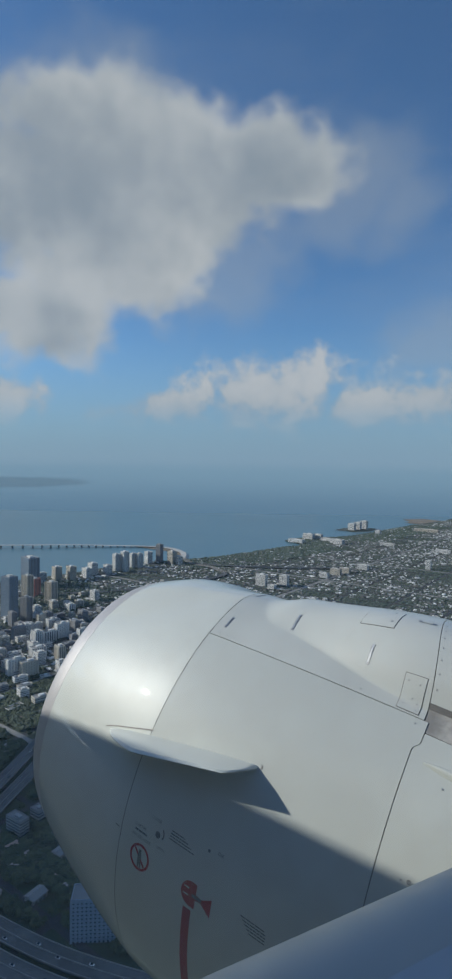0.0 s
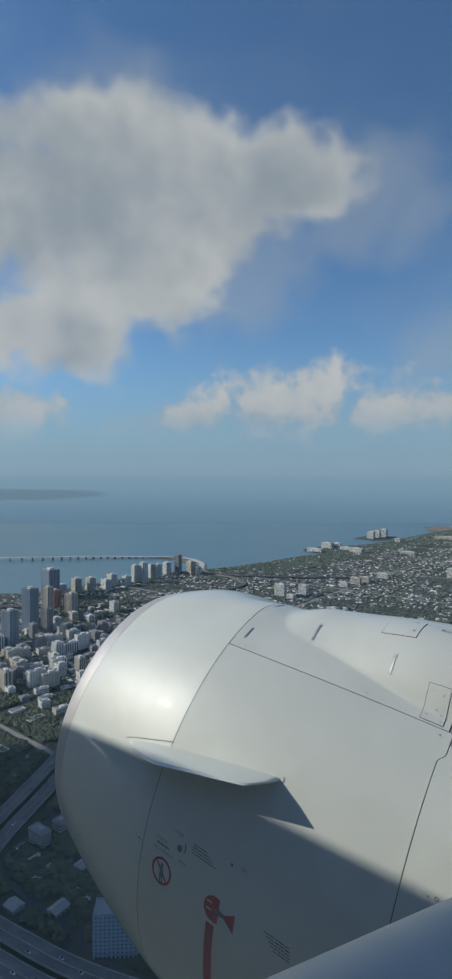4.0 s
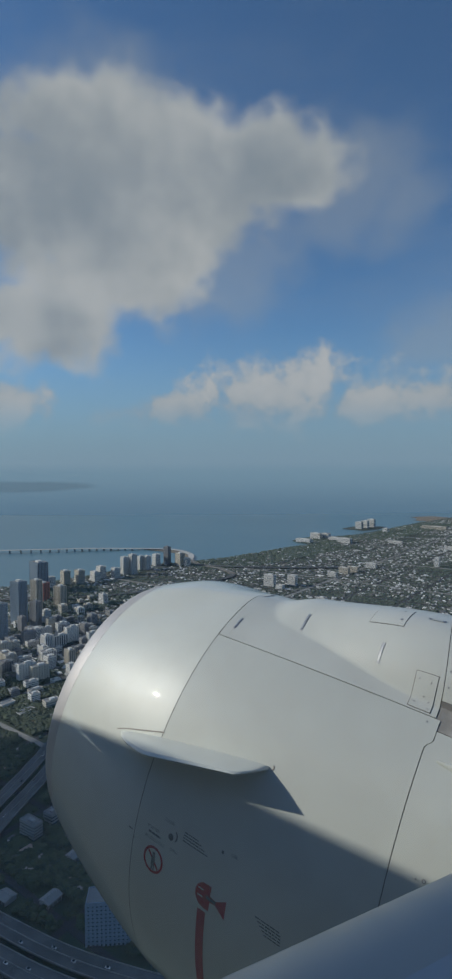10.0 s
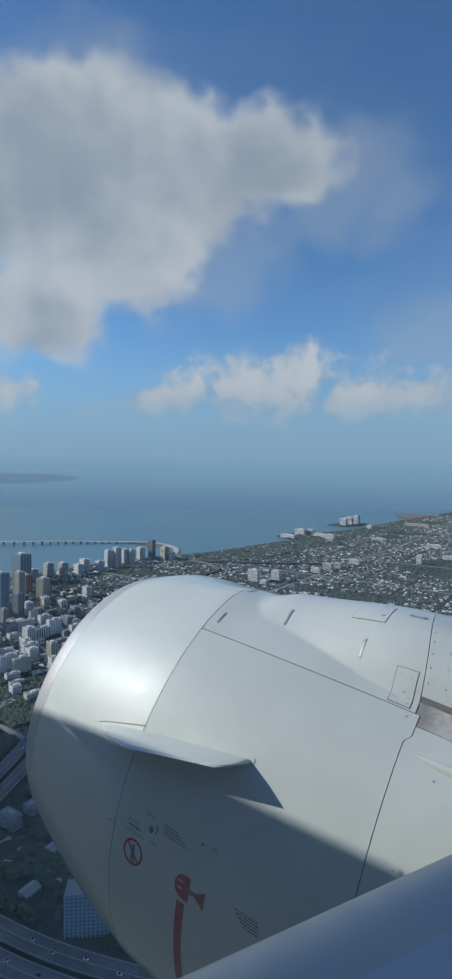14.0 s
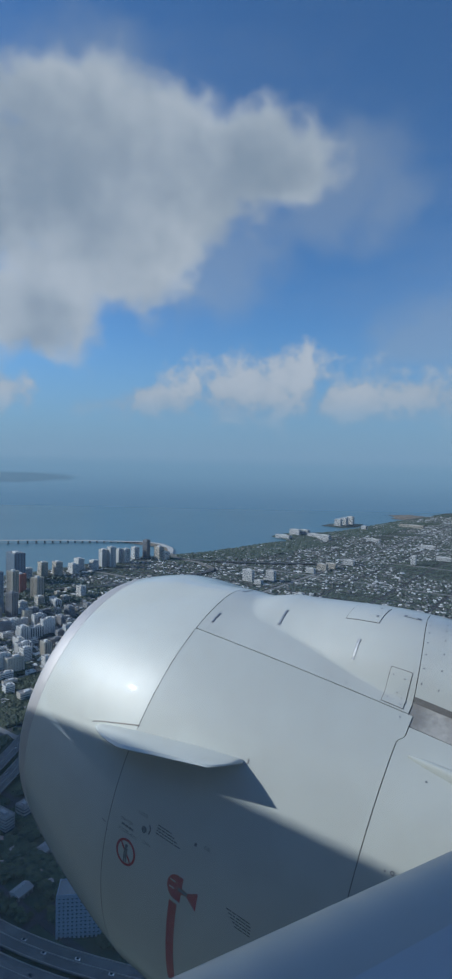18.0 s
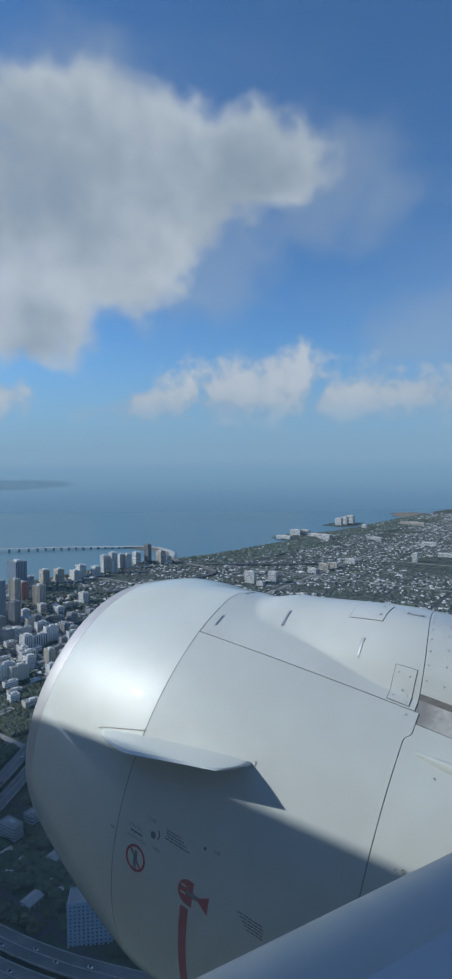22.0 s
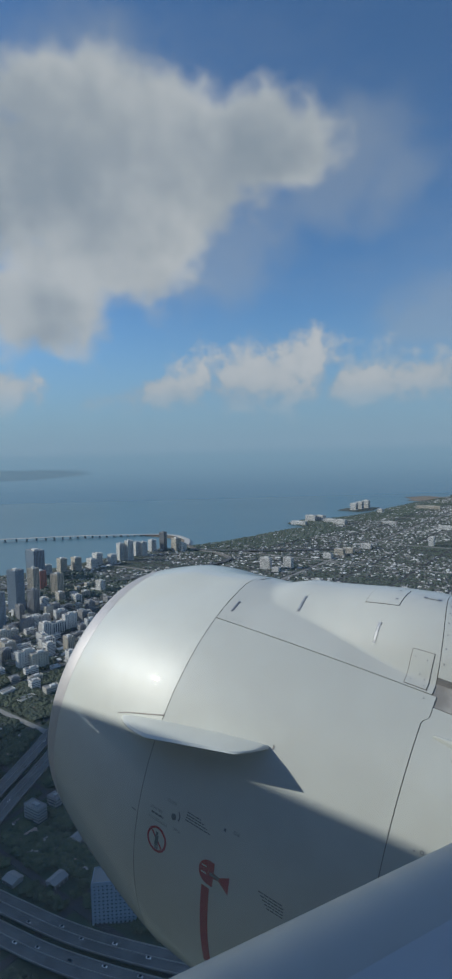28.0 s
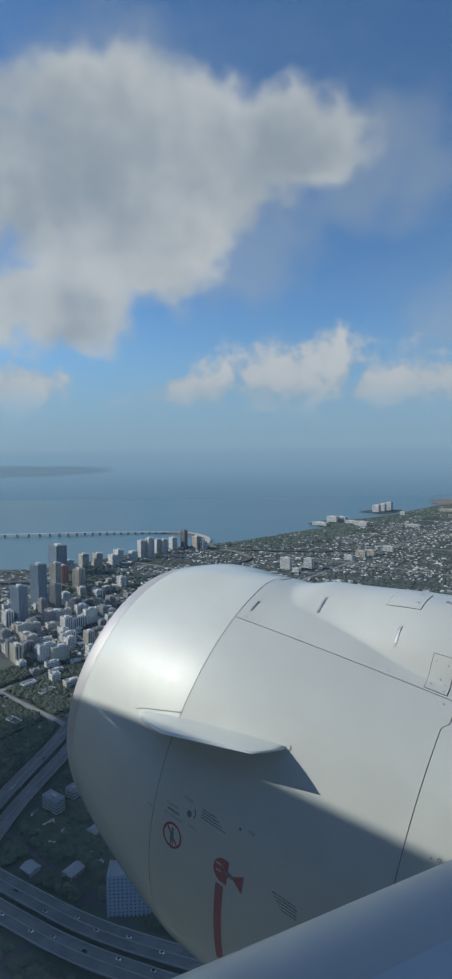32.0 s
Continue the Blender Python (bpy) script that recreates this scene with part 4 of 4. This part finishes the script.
for i, (x, y, w, h, wall) in enumerate(low_spots):
    if i > 1 and h < 8:
        shed(x, y, w * CITY, 9 * CITY, h * 0.9, 4 + 90 * (i % 2))
        continue
    tower("apartment_building", x, y, w * CITY, (13 if i == 0 else 8) * CITY, h * CITY, wall, 41 if i == 0 else 4, True, 12 if i == 0 else 0, "tall white and blue-grey slab apartment building" if i == 0 else "low grey apartment building with flat roof", group="near buildings")

# ---- houses and low blocks ----
class Corridor:
    """The ground kept clear under the highways."""

    def __init__(self, lines, width):
        self.spots, self.width = np.array([(a[0] + (b[0] - a[0]) * k / 4, a[1] + (b[1] - a[1]) * k / 4) for pts in lines for a, b in zip(pts, pts[1:]) for k in range(4)]), width

    def __contains__(self, p):
        return bool((np.abs(self.spots - p).max(axis=1) < self.width).any())


HIGHWAY = Corridor(ROADS_PLAN, 13)


rng = random.Random(4)
TAKEN = [(x, y) for x, y, *_ in low_spots]


def house(x, y, w, d, h, turn, wall, roof, tag):
    b = empty("house", Matrix.Translation((x * CITY, y * CITY, 2.6)) @ Matrix.Rotation(radians(turn), 4, "Z"), label=tag, category="house", group="houses")
    place("wall", UNIT[wall], b, sx=w, sy=d, sz=h)
    place("roof", roof, b, z=h, sx=w * 1.08, sy=d * 1.12, sz=h * 0.55)
    return b


def hip_roof(material):
    v = [(-0.5, -0.5, 0), (0.5, -0.5, 0), (0.5, 0.5, 0), (-0.5, 0.5, 0), (-0.22, 0, 1), (0.22, 0, 1), (-0.5, -0.5, -0.1), (0.5, -0.5, -0.1), (0.5, 0.5, -0.1), (-0.5, 0.5, -0.1)]
    f = [(0, 1, 5, 4), (1, 2, 5), (2, 3, 4, 5), (3, 0, 4), (6, 7, 1, 0), (7, 8, 2, 1), (8, 9, 3, 2), (9, 6, 0, 3), (9, 8, 7, 6)]
    me = mesh_of("hip_roof", v, f)
    me.materials.append(material)
    return me


roof_tile = surface("clay_roof", (0.33, 0.22, 0.17), 0.85, vary=0.25, size=3.0, per_piece=0.6, second=(0.42, 0.38, 0.34))
HIP = [hip_roof(roof_pale), hip_roof(roof_tile), hip_roof(roof_dark)]
near_houses = 0
for gx in range(-160, -640, -18):
    for gy in range(130, 470, 14):
        x, y = gx + rng.uniform(-5, 5), gy + rng.uniform(-4, 4)
        if math.hypot(x, y) < 190 or y > 0.95 * -x + 110 or y < -0.42 * x or (x, y) in HIGHWAY or rng.random() < 0.38 or near_houses > 290:
            continue
        if min(abs(x - a) for a in X_AVENUES) < 7 or min(abs(y - a) for a in Y_STREETS) < 6 or any(abs(x - a) < 18 and abs(y - c) < 11 for a, c in TAKEN):
            continue
        near_houses += 1
        big = rng.random() < 0.22
        w, d, h = (rng.uniform(18, 30), rng.uniform(11, 16), rng.uniform(5, 9)) if big else (rng.uniform(10, 15), rng.uniform(8, 11), rng.uniform(3.2, 4.6))
        kind = rng.randrange(3)
        if big:
            tower("low_block", x, y, w, d, h, "white" if kind else "cream", rng.choice((0, 90)) + rng.uniform(-4, 4), False, 0, "low pale commercial block with flat roof", "building", "low blocks", False)
        else:
            house(x, y, w, d, h, rng.choice((0, 90)), "white" if kind else "cream", HIP[kind], ("small pale house with pale hip roof", "small pale house with clay hip roof", "small pale house with dark hip roof")[kind])

# far houses, past counting
stuff_rng = np.random.RandomState(3)


def scatter(count, x0, x1, y0, y1, keep):
    out = []
    while len(out) < count:
        x, y = stuff_rng.uniform(x0, x1), stuff_rng.uniform(y0, y1)
        if keep(x, y):
            out.append((x, y))
    return out


def island_random(m, amount=0.6, lo=(0.2, 0.2, 0.2), hi=(0.6, 0.6, 0.6)):
    k = m.node_tree
    p = next(q for q in k.nodes if q.type == "BSDF_PRINCIPLED")
    g = k.nodes.new("ShaderNodeNewGeometry")
    r = k.nodes.new("ShaderNodeValToRGB")
    r.color_ramp.elements[0].color, r.color_ramp.elements[1].color = lo + (1,), hi + (1,)
    r.color_ramp.elements[0].position = 0.42 if hi[0] > 0.3 else 0.0
    k.links.new(g.outputs["Random Per Island"], r.inputs[0])
    k.links.new(r.outputs[0], p.inputs["Base Color"])
    return m


house_mat = island_random(surface("mixed_house_roofs", (0.4, 0.4, 0.4), 0.85, size=5.0), lo=(0.15, 0.15, 0.14), hi=(0.86, 0.85, 0.82))


def visible(x, y):
    """Within the widest view from the window, inland of the coast."""
    az = math.degrees(math.atan2(-x, y))
    return 8 < az < 66 and on_land(x, y, 14)


def street_gap(x, y):
    wide = min(abs(x - a) for a in X_AVENUES[3::4]) > 9 and min(abs(y - a) for a in Y_STREETS[3::5]) > 8
    return wide and min(abs(x - a) for a in X_AVENUES) > 5 and min(abs(y - a) for a in Y_STREETS) > 4.5 and (x, y) not in HIGHWAY


hv, hf = [], []
for x, y in scatter(13500, -1300, 60, 420, 3400, lambda x, y: visible(x, y) and street_gap(x, y) and noise.noise((x * 0.006, y * 0.006, 3)) > -0.36 and noise.noise((x * 0.0016, y * 0.0022, 8)) > -0.36):
    w, d, h = stuff_rng.uniform(5, 11), stuff_rng.uniform(4, 7), stuff_rng.uniform(2.2, 3.4)
    if stuff_rng.rand() < 0.05:
        w, d, h = w * 2.2, d * 1.8, h * 1.5
    if stuff_rng.rand() < 0.5:
        w, d = d, w
    px, py, b = x * CITY, y * CITY, len(hv)
    hv += [(px + sx * w / 2, py + sy * d / 2, z) for z in (2.4, 2.4 + h) for sx, sy in ((-1, -1), (1, -1), (1, 1), (-1, 1))]
    hv += [(px - w * 0.2, py, 2.4 + h * 1.25), (px + w * 0.2, py, 2.4 + h * 1.25)]
    hf += [(b, b + 1, b + 5, b + 4), (b + 1, b + 2, b + 6, b + 5), (b + 2, b + 3, b + 7, b + 6), (b + 3, b, b + 4, b + 7),
           (b + 4, b + 5, b + 9, b + 8), (b + 5, b + 6, b + 9), (b + 6, b + 7, b + 8, b + 9), (b + 7, b + 4, b + 8)]
far_houses = new("houses", mesh_of("houses", hv, hf))
far_houses.data.materials.append(house_mat)
tagged(far_houses, "thousands of pale-roofed small houses among trees", "houses", "", "stuff")

# ---- trees ----
# far foliage, its colour kept pale for distant haze
leaf = surface("tree_foliage", (0.055, 0.085, 0.045), 0.9, vary=0.4, size=3.0)
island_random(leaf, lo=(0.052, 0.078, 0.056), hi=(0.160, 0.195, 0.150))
# near foliage: the same leaves with shade put into a darker colour
leaf_shaded = surface("shaded_near_foliage", (0.05, 0.08, 0.04), 0.9, vary=0.4, size=3.0)
island_random(leaf_shaded, lo=(0.020, 0.034, 0.018), hi=(0.075, 0.098, 0.050))
ico = bmesh.new()
bmesh.ops.create_icosphere(ico, subdivisions=1, radius=1.0)
ICO_V = np.array([tuple(v.co) for v in ico.verts])
ICO_F = np.array([[v.index for v in f.verts] for f in ico.faces])
ico.free()


def woods(name, spots, lo, hi, label, clumps=1, squat=0.75, foliage=None):
    """Crowns built of lumpy clumps, as one mesh."""
    vs, fs, base = [], [], 0
    for x, y in spots:
        for c in range(clumps):
            r = stuff_rng.uniform(lo, hi) * (0.62 if clumps > 1 else 1.0)
            off = stuff_rng.uniform(-1, 1, 2) * (r * 1.0 if clumps > 1 else 0)
            lump = ICO_V * (1 + 0.35 * stuff_rng.uniform(-1, 1, (len(ICO_V), 1))) * (r, r, r * squat)
            vs.append(lump + (x * CITY + off[0], y * CITY + off[1], 2.5 + r * squat + (stuff_rng.uniform(0, r * 0.5) if clumps > 1 else 0)))
            fs.append(ICO_F + base)
            base += len(ICO_V)
    me = bpy.data.meshes.new(name)
    me.from_pydata(np.concatenate(vs).tolist(), [], np.concatenate(fs).tolist())
    me.materials.append(foliage or leaf)
    return tagged(new(name, me), label, "trees", "", "stuff")


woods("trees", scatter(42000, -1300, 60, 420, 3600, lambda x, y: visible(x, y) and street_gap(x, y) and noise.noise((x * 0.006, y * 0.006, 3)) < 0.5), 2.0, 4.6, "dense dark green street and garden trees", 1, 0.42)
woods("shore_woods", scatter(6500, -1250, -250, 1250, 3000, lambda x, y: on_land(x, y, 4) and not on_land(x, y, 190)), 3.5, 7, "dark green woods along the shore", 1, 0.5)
woods("park_trees", scatter(900, -1150, -900, 560, 900, lambda x, y: on_land(x, y, 10) and -0.9 * x - 250 < y + 0 and y > -0.55 * x), 4, 8, "dark green park trees between towers", 2)
woods("near_trees", scatter(13000, -700, -150, 100, 480, lambda x, y: math.hypot(x, y) > 160 and street_gap(x, y) and -0.45 * x < y < -1.0 * x + 120 and not any(abs(x - a) < 17 and abs(y - c) < 9 for a, c in TAKEN)), 3.4, 7.2, "dark green trees round low houses, darkened for shade", 3, 0.7, leaf_shaded)

# an unseen cloud, added on the sun's line to shade the near quarter
cloud_mat = surface("shade_cloud_white", (0.86, 0.87, 0.88), 1.0, vary=0.06, size=200.0)
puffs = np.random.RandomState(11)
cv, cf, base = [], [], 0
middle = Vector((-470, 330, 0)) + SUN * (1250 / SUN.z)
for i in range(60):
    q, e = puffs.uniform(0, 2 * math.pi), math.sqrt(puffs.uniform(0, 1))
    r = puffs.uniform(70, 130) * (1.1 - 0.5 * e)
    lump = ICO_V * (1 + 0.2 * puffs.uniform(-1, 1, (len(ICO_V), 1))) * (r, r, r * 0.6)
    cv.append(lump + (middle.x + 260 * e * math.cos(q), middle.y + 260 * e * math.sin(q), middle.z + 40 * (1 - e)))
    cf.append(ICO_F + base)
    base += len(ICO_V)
cumulus = new("shade_cloud", mesh_of("shade_cloud", np.concatenate(cv).tolist(), np.concatenate(cf).tolist(), True))
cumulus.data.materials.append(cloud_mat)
tagged(cumulus, "unseen white cloud added to shade the near quarter", "cloud", "", "stuff")

# ---- cars on the near highways ----
CAR_PAINT = [surface("car_paint_" + k, c, 0.3, 0.0, 0.05, 2.0, coat=0.6) for k, c in (("white", (0.75, 0.75, 0.74)), ("silver", (0.42, 0.43, 0.44)), ("black", (0.03, 0.03, 0.033)), ("red", (0.30, 0.03, 0.03)))]
car_glass = surface("car_glass", (0.03, 0.035, 0.04), 0.1)
tyre_black = surface("tyre_rubber", (0.02, 0.02, 0.02), 0.9)
CAR_BODY = [shared("car_body", box_bm(4.5, 1.8, 0.75, z=0.35, bevel=0.18), m) for m in CAR_PAINT]
cabin_bm = bmesh.new()
bmesh.ops.create_cone(cabin_bm, cap_ends=True, segments=4, radius1=1.62, radius2=1.10, depth=0.6, matrix=Matrix.Translation((-0.2, 0, 1.38)) @ Matrix.Diagonal((1.1, 0.72, 1, 1)) @ Matrix.Rotation(math.pi / 4, 4, "Z"))
CAR_CABIN = shared("car_cabin", cabin_bm, car_glass)
wheel_bm = bmesh.new()
bmesh.ops.create_cone(wheel_bm, cap_ends=True, segments=12, radius1=0.33, radius2=0.33, depth=0.22, matrix=Matrix.Rotation(math.pi / 2, 4, "X"))
CAR_WHEEL = shared("car_wheel", wheel_bm, tyre_black)
traffic = random.Random(8)
for line in ROADS_PLAN[2:]:
    for i in range(6, len(line) - 6, 4):
        (x0, y0), (x1, y1) = line[i], line[i + 1]
        heading = math.atan2(y1 - y0, x1 - x0)
        lane = traffic.choice((-6.2, -2.2, 2.2, 6.2))
        f, k = traffic.random(), traffic.choice((0, 0, 1, 1, 2, 3))
        px, py = (x0 + (x1 - x0) * f) * CITY - math.sin(heading) * lane, (y0 + (y1 - y0) * f) * CITY + math.cos(heading) * lane
        car = empty("car", Matrix.Translation((px, py, 8.0)) @ Matrix.Rotation(heading, 4, "Z"), label=("white", "silver", "black", "red")[k] + " car driving on the raised highway", category="car", group="highway cars")
        place("body", CAR_BODY[k], car)
        place("cabin", CAR_CABIN, car)
        for u in (-1.4, 1.4):
            for v in (-0.8, 0.8):
                place("wheel", CAR_WHEEL, car, u, v, 0.33)
